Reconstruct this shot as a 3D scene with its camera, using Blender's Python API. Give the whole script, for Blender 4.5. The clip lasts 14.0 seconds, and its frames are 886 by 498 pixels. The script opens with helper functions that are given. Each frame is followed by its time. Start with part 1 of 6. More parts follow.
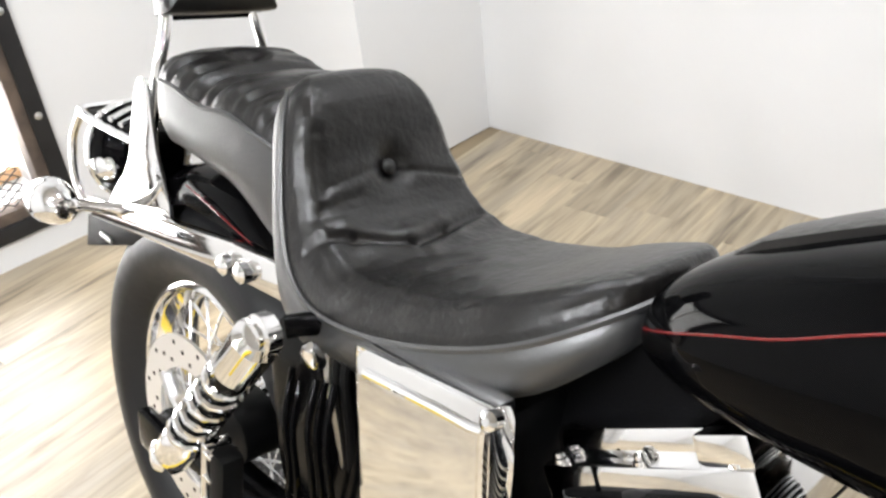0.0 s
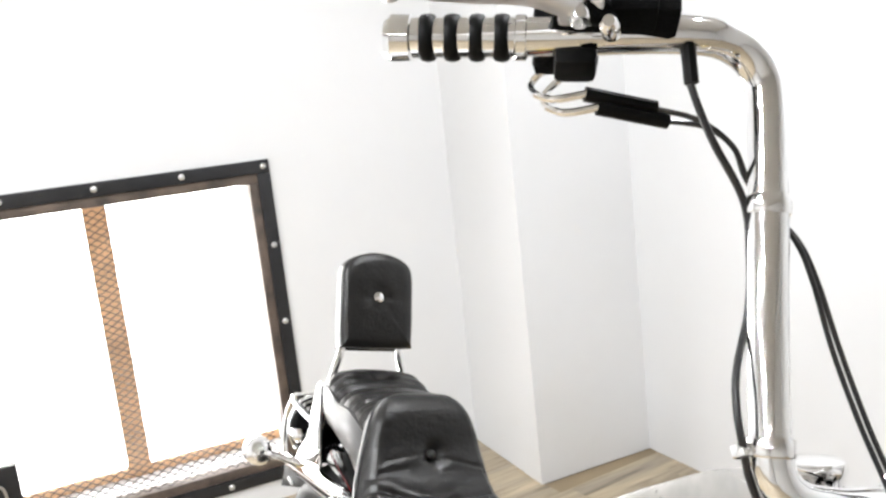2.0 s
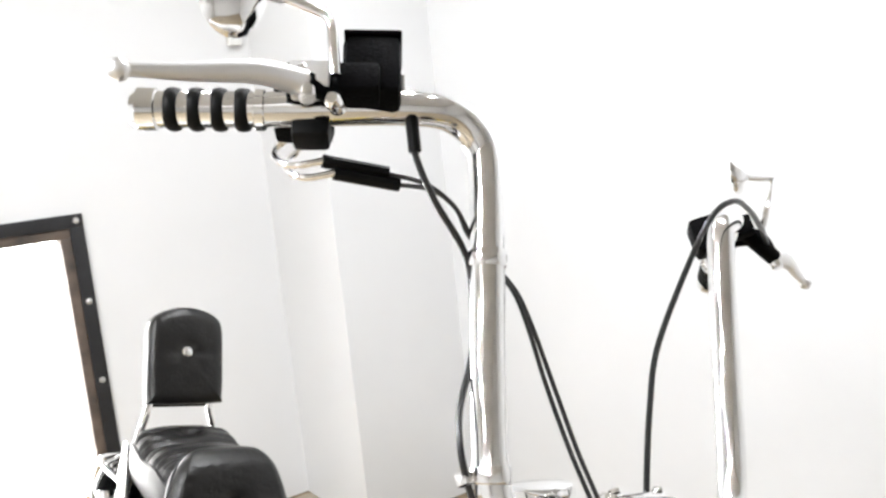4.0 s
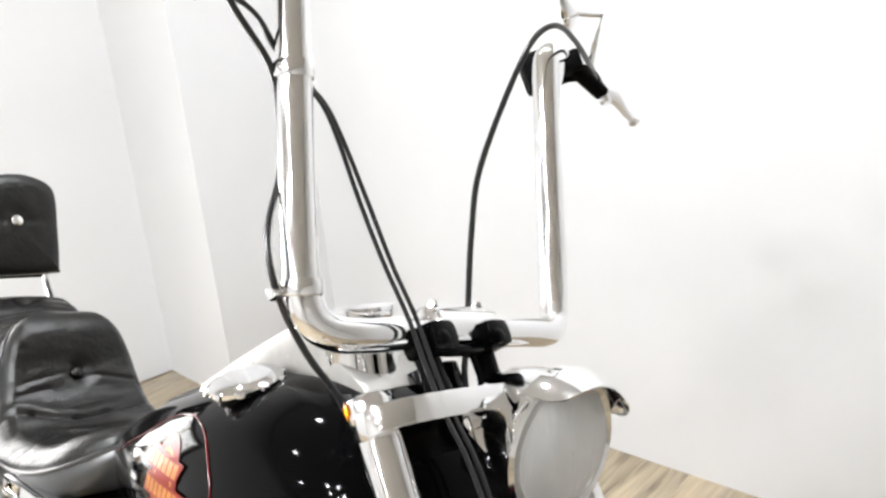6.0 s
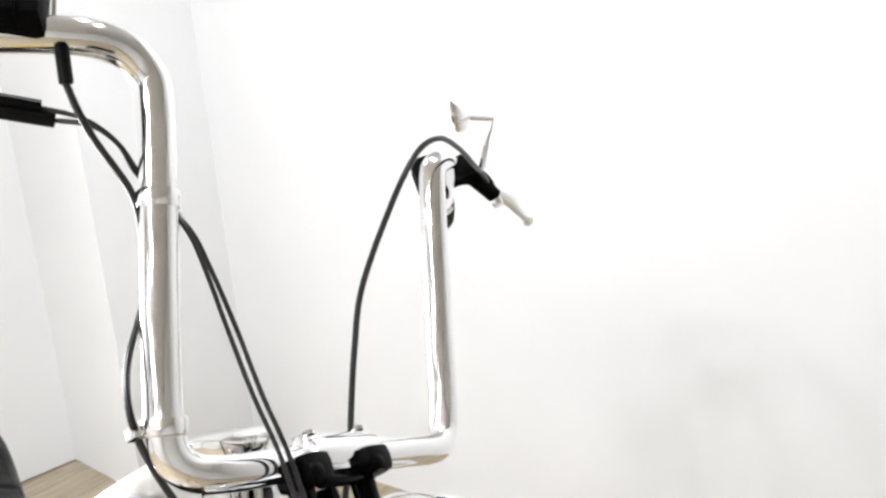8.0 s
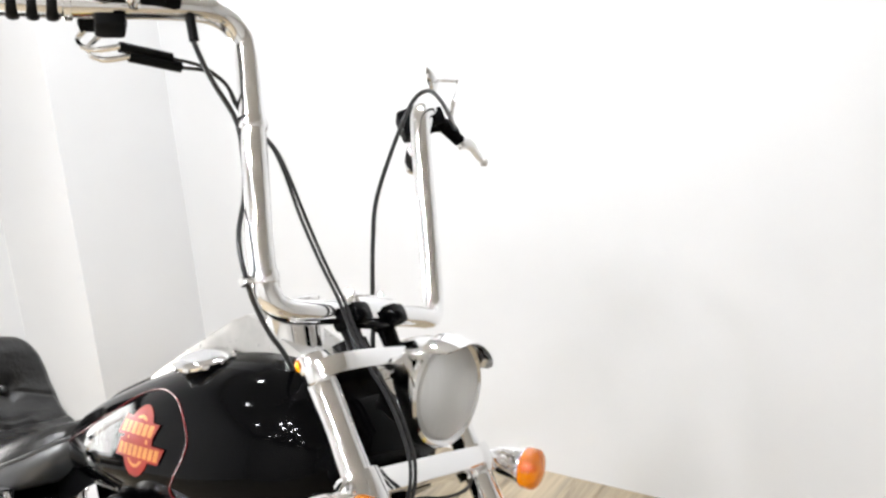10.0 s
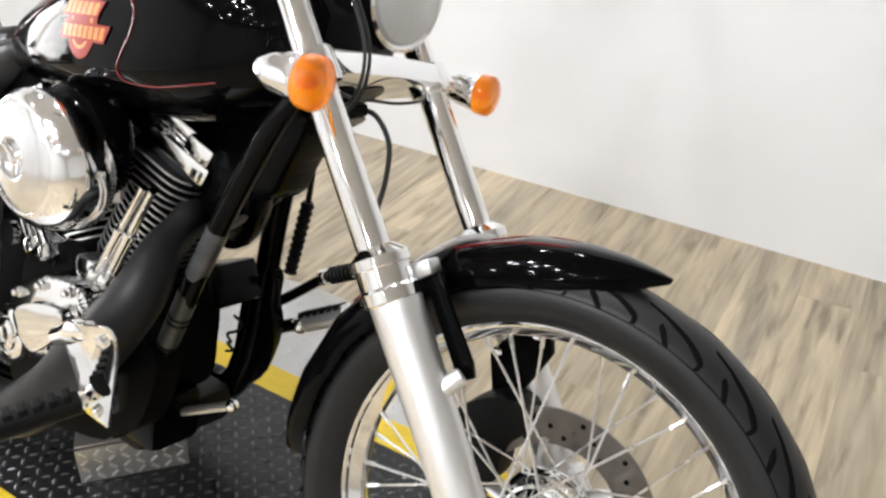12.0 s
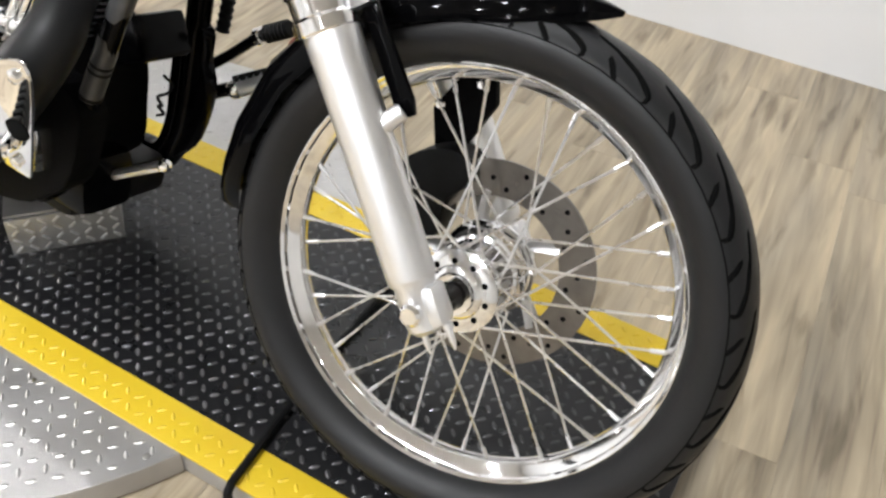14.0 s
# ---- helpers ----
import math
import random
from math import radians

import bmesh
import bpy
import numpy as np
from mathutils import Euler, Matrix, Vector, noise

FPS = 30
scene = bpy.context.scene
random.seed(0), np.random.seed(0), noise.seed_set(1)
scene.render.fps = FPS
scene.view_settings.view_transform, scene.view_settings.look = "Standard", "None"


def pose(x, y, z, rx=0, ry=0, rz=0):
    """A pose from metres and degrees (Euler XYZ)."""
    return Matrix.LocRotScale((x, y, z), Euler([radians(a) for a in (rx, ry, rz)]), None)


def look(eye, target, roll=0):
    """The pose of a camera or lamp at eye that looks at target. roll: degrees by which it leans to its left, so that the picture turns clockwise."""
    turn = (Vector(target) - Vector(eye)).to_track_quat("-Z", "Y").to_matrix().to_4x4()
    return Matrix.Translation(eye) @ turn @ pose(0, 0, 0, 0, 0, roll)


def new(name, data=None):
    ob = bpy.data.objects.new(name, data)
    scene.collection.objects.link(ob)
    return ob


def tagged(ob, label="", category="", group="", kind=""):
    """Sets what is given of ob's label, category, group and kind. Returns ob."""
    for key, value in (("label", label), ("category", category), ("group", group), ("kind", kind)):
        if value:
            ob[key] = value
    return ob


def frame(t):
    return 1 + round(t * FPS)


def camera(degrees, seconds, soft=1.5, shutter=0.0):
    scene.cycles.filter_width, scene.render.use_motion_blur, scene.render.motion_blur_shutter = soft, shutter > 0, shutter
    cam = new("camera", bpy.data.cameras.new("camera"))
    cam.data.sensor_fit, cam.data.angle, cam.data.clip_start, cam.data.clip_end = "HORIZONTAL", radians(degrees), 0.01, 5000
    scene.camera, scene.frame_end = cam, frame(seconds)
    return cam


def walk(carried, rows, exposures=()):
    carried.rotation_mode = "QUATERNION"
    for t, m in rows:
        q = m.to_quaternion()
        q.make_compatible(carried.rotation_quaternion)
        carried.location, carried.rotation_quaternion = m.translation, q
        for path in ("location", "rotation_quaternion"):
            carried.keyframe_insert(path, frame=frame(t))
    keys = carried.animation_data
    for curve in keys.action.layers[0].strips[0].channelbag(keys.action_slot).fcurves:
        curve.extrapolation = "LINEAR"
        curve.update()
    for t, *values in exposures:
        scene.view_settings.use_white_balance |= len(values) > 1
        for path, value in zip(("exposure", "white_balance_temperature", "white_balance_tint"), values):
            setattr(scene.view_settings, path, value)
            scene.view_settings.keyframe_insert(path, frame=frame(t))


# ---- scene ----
cam = camera(53.4, 14.0, soft=2.6)
PATH = [
    (0, (0.846, 0.799, 1.202), (-0.411, 1.939, 0.143), -6.8),
    (0.5, (1.017, 0.689, 1.244), (-0.475, 1.726, 0.408), -6.2),
    (1, (1.211, 0.638, 1.316), (-0.373, 1.625, 0.597), -7.2),
    (1.5, (1.408, 0.697, 1.345), (-0.328, 1.482, 0.737), -5.6),
    (2, (1.588, 0.777, 1.431), (-0.196, 1.605, 1.068), -6.3),
    (2.2, (1.625, 0.783, 1.453), (-0.15, 1.661, 1.173), -5.9),
    (4.3, (1.698, 0.83, 1.431), (0.105, 1.994, 1.102), -5.7),
    (4.5, (1.701, 0.831, 1.419), (0.12, 1.998, 1.047), -5.7),
    (5, (1.706, 0.836, 1.388), (0.167, 2.018, 0.908), -5.6),
    (5.5, (1.716, 0.846, 1.364), (0.236, 2.069, 0.806), -5.8),
    (6, (1.728, 0.866, 1.362), (0.316, 2.163, 0.794), -6.0),
    (6.5, (1.738, 0.887, 1.361), (0.366, 2.227, 0.794), -6.2),
    (7, (1.74, 0.907, 1.375), (0.403, 2.297, 0.844), -5.6),
    (7.5, (1.748, 0.925, 1.392), (0.393, 2.321, 0.928), -7.5),
    (7.7, (1.745, 0.932, 1.405), (0.402, 2.345, 0.961), -6.4),
    (9.8, (1.887, 0.617, 1.421), (0.726, 2.177, 0.953), -5.7),
    (10, (1.904, 0.56, 1.406), (0.748, 2.116, 0.913), -4.7),
    (10.5, (1.914, 0.51, 1.372), (0.792, 2.036, 0.731), -2.5),
    (11, (1.913, 0.507, 1.322), (0.802, 1.984, 0.556), -1.4),
    (11.5, (1.916, 0.514, 1.263), (0.859, 1.949, 0.354), -0.7),
    (12, (1.934, 0.511, 1.211), (0.958, 1.942, 0.211), 1.1),
    (12.5, (1.95, 0.506, 1.163), (1.049, 1.904, 0.054), 2.4),
    (13, (1.965, 0.502, 1.117), (1.151, 1.867, -0.097), 3.8),
    (13.5, (1.971, 0.494, 1.079), (1.231, 1.828, -0.215), 5.0),
    (14, (1.958, 0.498, 1.102), (1.213, 1.811, -0.21), 4.3),
]
walk(cam, [(t, look(eye, target, roll)) for t, eye, target, roll in PATH], exposures=[(0.0, 0.12), (7.7, 0.13), (10.0, 0.13), (12.0, 0.15), (14.0, 0.11)])

# ---- light ----
world = bpy.data.worlds.new("world")
scene.world = world
world.use_nodes = True
wn = world.node_tree.nodes
sky = wn.new("ShaderNodeTexSky")
sky.sky_type = "NISHITA"
sky.sun_disc = False
sky.sun_elevation = radians(35)
sky.sun_rotation = radians(250)
world.node_tree.links.new(sky.outputs[0], wn["Background"].inputs[0])
wn["Background"].inputs[1].default_value = 0.1

FLOOR_Z, CEIL_Z = -0.05, 2.75
WIN_X = -1.585
ROOM_X1, ROOM_Y0 = 5.0, -3.4


def lamp(name, kind, energy, m, size=0.1, color=(1, 1, 1), size_y=None):
    data = bpy.data.lights.new(name, kind)
    data.energy, data.color = energy, color
    if kind == "AREA":
        data.shape = "DISK" if size_y is None else "RECTANGLE"
        data.size = size
        if size_y is not None:
            data.size_y = size_y
    ob = new(name, data)
    ob.matrix_world = m
    return ob


# daylight entering by the window
lamp("window_daylight", "AREA", 20.0, look((WIN_X - 0.16, 0.98, 0.68), (1.0, 0.98, 0.55)), 0.98, (1.0, 0.98, 0.95), 0.9)
# ceiling spotlights: place and strength
SPOTS = [(0.6, -0.4, 17), (0.95, -0.15, 17), (1.3, -0.45, 17), (0.75, -0.75, 17), (1.15, -0.8, 17), (1.65, -1.0, 17), (2.3, -1.9, 9), (-0.6, -1.2, 16), (-0.5, 1.7, 12), (0.5, 2.05, 15), (1.05, 2.15, 14), (-0.55, 0.3, 7),
         (0.35, -1.9, 16), (1.3, -2.2, 16), (3.2, -2.3, 7), (3.9, -1.2, 5), (2.2, -2.9, 9), (-0.3, -2.7, 14)]
for sx, sy, power in SPOTS:
    lamp("ceiling_spot_light", "AREA", power, look((sx, sy, CEIL_Z - 0.06), (sx, sy + 0.05, 0)), 0.09, (0.965, 0.99, 1.03))


# ---- materials ----
def mat(name, base, rough=0.5, metal=0.0, coat=0.0, vary=0.0, vary_scale=8.0, bump=0.0, bump_scale=60.0, rough_vary=0.0,
        spec=0.5, emit=None, emit_strength=0.0, transmission=0.0, ior=1.45, second=None, stretch=None, per_piece=0.0):
    m = bpy.data.materials.new(name)
    m.use_nodes = True
    nt = m.node_tree
    b = nt.nodes["Principled BSDF"]
    inp = b.inputs
    inp["Base Color"].default_value = (*base, 1)
    inp["Roughness"].default_value = rough
    inp["Metallic"].default_value = metal
    inp["Coat Weight"].default_value = coat
    inp["Coat Roughness"].default_value = 0.03
    inp["Specular IOR Level"].default_value = spec
    inp["IOR"].default_value = ior
    inp["Transmission Weight"].default_value = transmission
    if emit:
        inp["Emission Color"].default_value = (*emit, 1)
        inp["Emission Strength"].default_value = emit_strength
    tc = nt.nodes.new("ShaderNodeTexCoord")
    vec = tc.outputs["Object"]
    if stretch:
        mp = nt.nodes.new("ShaderNodeMapping")
        mp.inputs["Scale"].default_value = stretch
        nt.links.new(vec, mp.inputs["Vector"])
        vec = mp.outputs["Vector"]
    if vary or second:
        n1 = nt.nodes.new("ShaderNodeTexNoise")
        n1.inputs["Scale"].default_value = vary_scale
        n1.inputs["Detail"].default_value = 6
        nt.links.new(vec, n1.inputs["Vector"])
        ramp = nt.nodes.new("ShaderNodeValToRGB")
        ramp.color_ramp.elements[0].position, ramp.color_ramp.elements[1].position = 0.3, 0.7
        dark = second or tuple(c * (1 - vary) for c in base)
        ramp.color_ramp.elements[0].color = (*dark, 1)
        ramp.color_ramp.elements[1].color = (*base, 1)
        nt.links.new(n1.outputs["Fac"], ramp.inputs["Fac"])
        col = ramp.outputs["Color"]
        if per_piece:
            oi = nt.nodes.new("ShaderNodeObjectInfo")
            hsv = nt.nodes.new("ShaderNodeHueSaturation")
            mr = nt.nodes.new("ShaderNodeMapRange")
            mr.inputs["To Min"].default_value, mr.inputs["To Max"].default_value = 1 - per_piece, 1 + per_piece
            nt.links.new(oi.outputs["Random"], mr.inputs["Value"])
            nt.links.new(mr.outputs["Result"], hsv.inputs["Value"])
            nt.links.new(col, hsv.inputs["Color"])
            col = hsv.outputs["Color"]
        nt.links.new(col, inp["Base Color"])
    if rough_vary:
        n2 = nt.nodes.new("ShaderNodeTexNoise")
        n2.inputs["Scale"].default_value = vary_scale * 3
        n2.inputs["Detail"].default_value = 4
        nt.links.new(vec, n2.inputs["Vector"])
        mr2 = nt.nodes.new("ShaderNodeMapRange")
        mr2.inputs["To Min"].default_value, mr2.inputs["To Max"].default_value = max(0.0, rough - rough_vary), min(1.0, rough + rough_vary)
        nt.links.new(n2.outputs["Fac"], mr2.inputs["Value"])
        nt.links.new(mr2.outputs["Result"], inp["Roughness"])
    if bump:
        n3 = nt.nodes.new("ShaderNodeTexNoise")
        n3.inputs["Scale"].default_value = bump_scale
        n3.inputs["Detail"].default_value = 5
        nt.links.new(vec, n3.inputs["Vector"])
        bp = nt.nodes.new("ShaderNodeBump")
        bp.inputs["Strength"].default_value = bump
        bp.inputs["Distance"].default_value = 0.004
        nt.links.new(n3.outputs["Fac"], bp.inputs["Height"])
        nt.links.new(bp.outputs["Normal"], inp["Normal"])
    return m


CHROME = mat("chrome", (0.9, 0.9, 0.905), 0.07, 1.0, rough_vary=0.03, vary_scale=14)
SATIN = mat("satin_aluminium", (0.88, 0.88, 0.89), 0.4, 1.0, rough_vary=0.05)
CAST = mat("cast_aluminium", (0.62, 0.62, 0.62), 0.38, 1.0, vary=0.15, bump=0.12, bump_scale=150)
STEEL = mat("brushed_steel", (0.5, 0.49, 0.47), 0.3, 1.0, vary=0.2, vary_scale=30, rough_vary=0.08)
PAINT = mat("black_gloss_paint", (0.0012, 0.0012, 0.0014), 0.06, 0.0, spec=0.08, rough_vary=0.02)
FRAME_BLACK = mat("black_frame_enamel", (0.0015, 0.0015, 0.0017), 0.16, 0.0, spec=0.1, rough_vary=0.05)
MATT_BLACK = mat("matt_black_coating", (0.004, 0.004, 0.0043), 0.5, 0.0, spec=0.16, vary=0.3, rough_vary=0.1, bump=0.05, bump_scale=120)
CABLE = mat("black_cable_sheath", (0.014, 0.014, 0.015), 0.3, spec=0.55, rough_vary=0.05)
PIPE = mat("heat_worn_black_pipe", (0.010, 0.010, 0.0105), 0.46, 0.0, spec=0.25, vary=0.4, vary_scale=10, rough_vary=0.12, bump=0.04, bump_scale=140)
WRINKLE = mat("black_wrinkle_coat", (0.0025, 0.0025, 0.0028), 0.6, 0.0, spec=0.05, bump=0.25, bump_scale=300, rough_vary=0.08)
LEATHER = mat("black_leather", (0.0045, 0.004, 0.0038), 0.3, 0.0, spec=0.55, vary=0.2, vary_scale=30, bump=0.3, bump_scale=130, rough_vary=0.05)
VINYL = mat("black_smooth_vinyl", (0.014, 0.0143, 0.015), 0.4, 0.0, spec=0.5, ior=1.95, vary=0.2, vary_scale=20, bump=0.12, bump_scale=220, rough_vary=0.06)
RUBBER = mat("tyre_rubber", (0.014, 0.014, 0.0148), 0.44, 0.0, spec=0.3, vary=0.25, vary_scale=12, bump=0.1, bump_scale=160, rough_vary=0.1)
# near-black that paints the shade inside grooves, holes and the slot
RECESS_SHADE = mat("recess_shade_black", (0.003, 0.003, 0.003), 0.9, spec=0.05)
RUB_BLACK = mat("black_rubber", (0.003, 0.003, 0.003), 0.5, spec=0.14, bump=0.05, bump_scale=150, rough_vary=0.08)
RED = mat("red_pinstripe", (0.13, 0.006, 0.008), 0.2, coat=0.6)
BADGE_RED = mat("badge_red", (0.27, 0.022, 0.014), 0.3, spec=0.2, vary=0.2, vary_scale=60)
BADGE_GOLD = mat("badge_orange", (0.55, 0.23, 0.06), 0.3, spec=0.2, vary=0.25, vary_scale=60)
AMBER = mat("amber_lens", (1.0, 0.38, 0.0), 0.1, coat=0.5, spec=0.3, transmission=0.8, ior=1.4, vary=0.5, vary_scale=70, second=(1.0, 0.27, 0.0), bump=0.4, bump_scale=110)
DISC_STEEL = mat("dark_brake_steel", (0.2, 0.185, 0.17), 0.32, 1.0, vary=0.25, vary_scale=40, rough_vary=0.1)
GLASS = mat("clear_glass", (1, 1, 1), 0.02, transmission=1.0, ior=1.3)
LENSGLASS = mat("clear_fluted_lens", (0.97, 0.97, 0.96), 0.06, transmission=0.6, ior=1.2, bump=0.25, bump_scale=70, stretch=(0.3, 2.2, 0.3))
REFLECTOR = mat("lamp_reflector", (0.95, 0.95, 0.94), 0.36, 0.15, bump=0.15, bump_scale=60)
YELLOWP = mat("yellow_safety_paint", (0.6, 0.43, 0.02), 0.42, vary=0.3, vary_scale=14, second=(0.6, 0.41, 0.02), bump=0.1, bump_scale=80, rough_vary=0.1)
MAT_BLACK = mat("black_tread_plate", (0.01, 0.01, 0.011), 0.3, spec=0.4, vary=0.4, vary_scale=9, rough_vary=0.12, bump=0.06, bump_scale=120)
PLATE = mat("silver_tread_plate", (0.5, 0.495, 0.49), 0.44, 0.75, vary=0.25, vary_scale=7, second=(0.38, 0.37, 0.355), rough_vary=0.12, bump=0.05)
WALLP = mat("white_wall_paint", (0.76, 0.762, 0.765), 0.62, vary=0.05, vary_scale=1.5, bump=0.05, bump_scale=90)
DARKW = mat("pale_wall_paint", (0.64, 0.635, 0.62), 0.7, vary=0.08, vary_scale=2)
CEILP = mat("ceiling_paint", (0.58, 0.575, 0.56), 0.8, vary=0.04, vary_scale=2)
WIN_BLACK = mat("black_steel_frame", (0.03, 0.03, 0.032), 0.45, 0.3, vary=0.3, vary_scale=14, bump=0.06)
RUSTY = mat("weathered_brown_steel", (0.16, 0.12, 0.095), 0.6, 0.2, vary=0.5, vary_scale=14, second=(0.06, 0.05, 0.045), bump=0.2)
MESHM = mat("expanded_metal", (0.05, 0.045, 0.042), 0.55, 0.3, vary=0.3)
SILLM = mat("white_sill", (0.8, 0.8, 0.8), 0.5, vary=0.05)
MULLION = mat("orange_wood_mullion", (0.75, 0.45, 0.24), 0.5, vary=0.3, vary_scale=10)
OUTSIDE = mat("bright_overcast_outside", (0.9, 0.9, 0.9), 1.0, emit=(1, 1, 1), emit_strength=7.5)
PLASTIC_W = mat("white_plastic", (0.78, 0.78, 0.76), 0.4)
FLOORB = mat("oak_coloured_subfloor", (0.3, 0.23, 0.14), 0.4, vary=0.3, vary_scale=3)
SPOKE = mat("bright_spoke_steel", (0.78, 0.78, 0.79), 0.28, 1.0, rough_vary=0.05)
FIN_EDGE = mat("machined_fin_edge", (0.85, 0.85, 0.85), 0.36, 1.0, rough_vary=0.06)
BRUSHED = mat("brushed_chrome", (0.86, 0.86, 0.87), 0.2, 1.0, rough_vary=0.06, vary=0.12, vary_scale=40)
# grey for the down tube's worn finish, with its highlight painted in
TUBE_HIGHLIGHT = mat("worn_grey_highlight", (0.07, 0.07, 0.072), 0.3, 0.2, vary=0.5, vary_scale=35, bump=0.1, bump_scale=90)
GREY_P = mat("grey_plastic", (0.3, 0.3, 0.3), 0.5)
LAMP_GLOW = mat("downlight_glow", (1, 1, 1), 0.5, emit=(1.0, 0.93, 0.84), emit_strength=12.0)


def wood_material():
    m = bpy.data.materials.new("oak_vinyl_plank")
    m.use_nodes = True
    nt = m.node_tree
    b = nt.nodes["Principled BSDF"]
    tc = nt.nodes.new("ShaderNodeTexCoord")
    oi = nt.nodes.new("ShaderNodeObjectInfo")
    add = nt.nodes.new("ShaderNodeVectorMath")
    add.operation = "ADD"
    mul = nt.nodes.new("ShaderNodeVectorMath")
    mul.operation = "SCALE"
    mul.inputs["Scale"].default_value = 37.0
    comb = nt.nodes.new("ShaderNodeCombineXYZ")
    for k in range(3):
        nt.links.new(oi.outputs["Random"], comb.inputs[k])
    nt.links.new(comb.outputs[0], mul.inputs[0])
    nt.links.new(tc.outputs["Object"], add.inputs[0])
    nt.links.new(mul.outputs[0], add.inputs[1])

    def noise_tex(scale3, scale, detail, dist=0.0):
        mp = nt.nodes.new("ShaderNodeMapping")
        mp.inputs["Scale"].default_value = scale3
        nt.links.new(add.outputs[0], mp.inputs["Vector"])
        n = nt.nodes.new("ShaderNodeTexNoise")
        n.inputs["Scale"].default_value, n.inputs["Detail"].default_value, n.inputs["Distortion"].default_value = scale, detail, dist
        nt.links.new(mp.outputs[0], n.inputs["Vector"])
        return n.outputs["Fac"]

    grain = noise_tex((16, 1.1, 1), 3.0, 8, 0.6)
    broad = noise_tex((5, 0.9, 1), 1.6, 3, 0.8)
    ramp = nt.nodes.new("ShaderNodeValToRGB")
    e = ramp.color_ramp.elements
    e[0].position, e[0].color = 0.28, (0.13, 0.105, 0.077, 1)
    e[1].position, e[1].color = 0.72, (0.58, 0.475, 0.325, 1)
    mid = ramp.color_ramp.elements.new(0.5)
    mid.color = (0.37, 0.303, 0.21, 1)
    mix = nt.nodes.new("ShaderNodeMath")
    mix.operation = "MULTIPLY_ADD"
    mix.inputs[1].default_value = 0.55
    nt.links.new(grain, mix.inputs[0])
    m2 = nt.nodes.new("ShaderNodeMath")
    m2.operation = "MULTIPLY"
    m2.inputs[1].default_value = 0.5
    nt.links.new(broad, m2.inputs[0])
    nt.links.new(m2.outputs[0], mix.inputs[2])
    nt.links.new(mix.outputs[0], ramp.inputs["Fac"])
    grey = nt.nodes.new("ShaderNodeMix")
    grey.data_type = "RGBA"
    grey.inputs["B"].default_value = (0.3, 0.27, 0.225, 1)
    nt.links.new(ramp.outputs["Color"], grey.inputs["A"])
    gf = nt.nodes.new("ShaderNodeMapRange")
    gf.inputs["From Min"].default_value, gf.inputs["From Max"].default_value, gf.inputs["To Max"].default_value = 0.5, 0.75, 0.5
    nt.links.new(noise_tex((9, 0.7, 1), 1.3, 4, 0.4), gf.inputs["Value"])
    nt.links.new(gf.outputs[0], grey.inputs["Factor"])
    streak = nt.nodes.new("ShaderNodeMix")
    streak.data_type = "RGBA"
    streak.blend_type = "MULTIPLY"
    streak.inputs["B"].default_value = (0.52, 0.5, 0.47, 1)
    nt.links.new(grey.outputs["Result"], streak.inputs["A"])
    sf = nt.nodes.new("ShaderNodeMapRange")
    sf.inputs["From Min"].default_value, sf.inputs["From Max"].default_value, sf.inputs["To Max"].default_value = 0.56, 0.68, 0.8
    nt.links.new(noise_tex((11, 1.6, 1), 2.2, 6, 0.5), sf.inputs["Value"])
    nt.links.new(sf.outputs[0], streak.inputs["Factor"])
    hsv = nt.nodes.new("ShaderNodeHueSaturation")
    mr = nt.nodes.new("ShaderNodeMapRange")
    mr.inputs["To Min"].default_value, mr.inputs["To Max"].default_value = 0.84, 1.02
    nt.links.new(oi.outputs["Random"], mr.inputs["Value"])
    nt.links.new(mr.outputs["Result"], hsv.inputs["Value"])
    nt.links.new(streak.outputs["Result"], hsv.inputs["Color"])
    nt.links.new(hsv.outputs["Color"], b.inputs["Base Color"])
    b.inputs["Roughness"].default_value = 0.34
    bp = nt.nodes.new("ShaderNodeBump")
    bp.inputs["Strength"].default_value, bp.inputs["Distance"].default_value = 0.12, 0.002
    nt.links.new(grain, bp.inputs["Height"])
    nt.links.new(bp.outputs["Normal"], b.inputs["Normal"])
    return m


WOOD = wood_material()


# ---- mesh helpers ----
def V(*a):
    return Vector(a)


def finish(name, bm, material, smooth=True, angle=38):
    bmesh.ops.recalc_face_normals(bm, faces=bm.faces)
    me = bpy.data.meshes.new(name)
    bm.to_mesh(me)
    bm.free()
    for m in material if isinstance(material, (list, tuple)) else [material]:
        me.materials.append(m)
    if smooth:
        me.polygons.foreach_set("use_smooth", [True] * len(me.polygons))
        me.set_sharp_from_angle(angle=radians(angle))
    return me


def part(name, bm, material, parent=None, label="", xf=None, smooth=True, angle=38):
    """One bmesh as one mesh object under a thing or a part."""
    if xf is not None:
        bm.transform(xf)
    ob = new(name, finish(name, bm, material, smooth, angle))
    if parent is not None:
        ob.parent = parent
    return tagged(ob, label=label)


def empty(name, m, label, category, group="", kind=""):
    ob = new(name)
    ob.empty_display_size = 0.1
    ob.matrix_world = m
    return tagged(ob, label, category, group, kind)


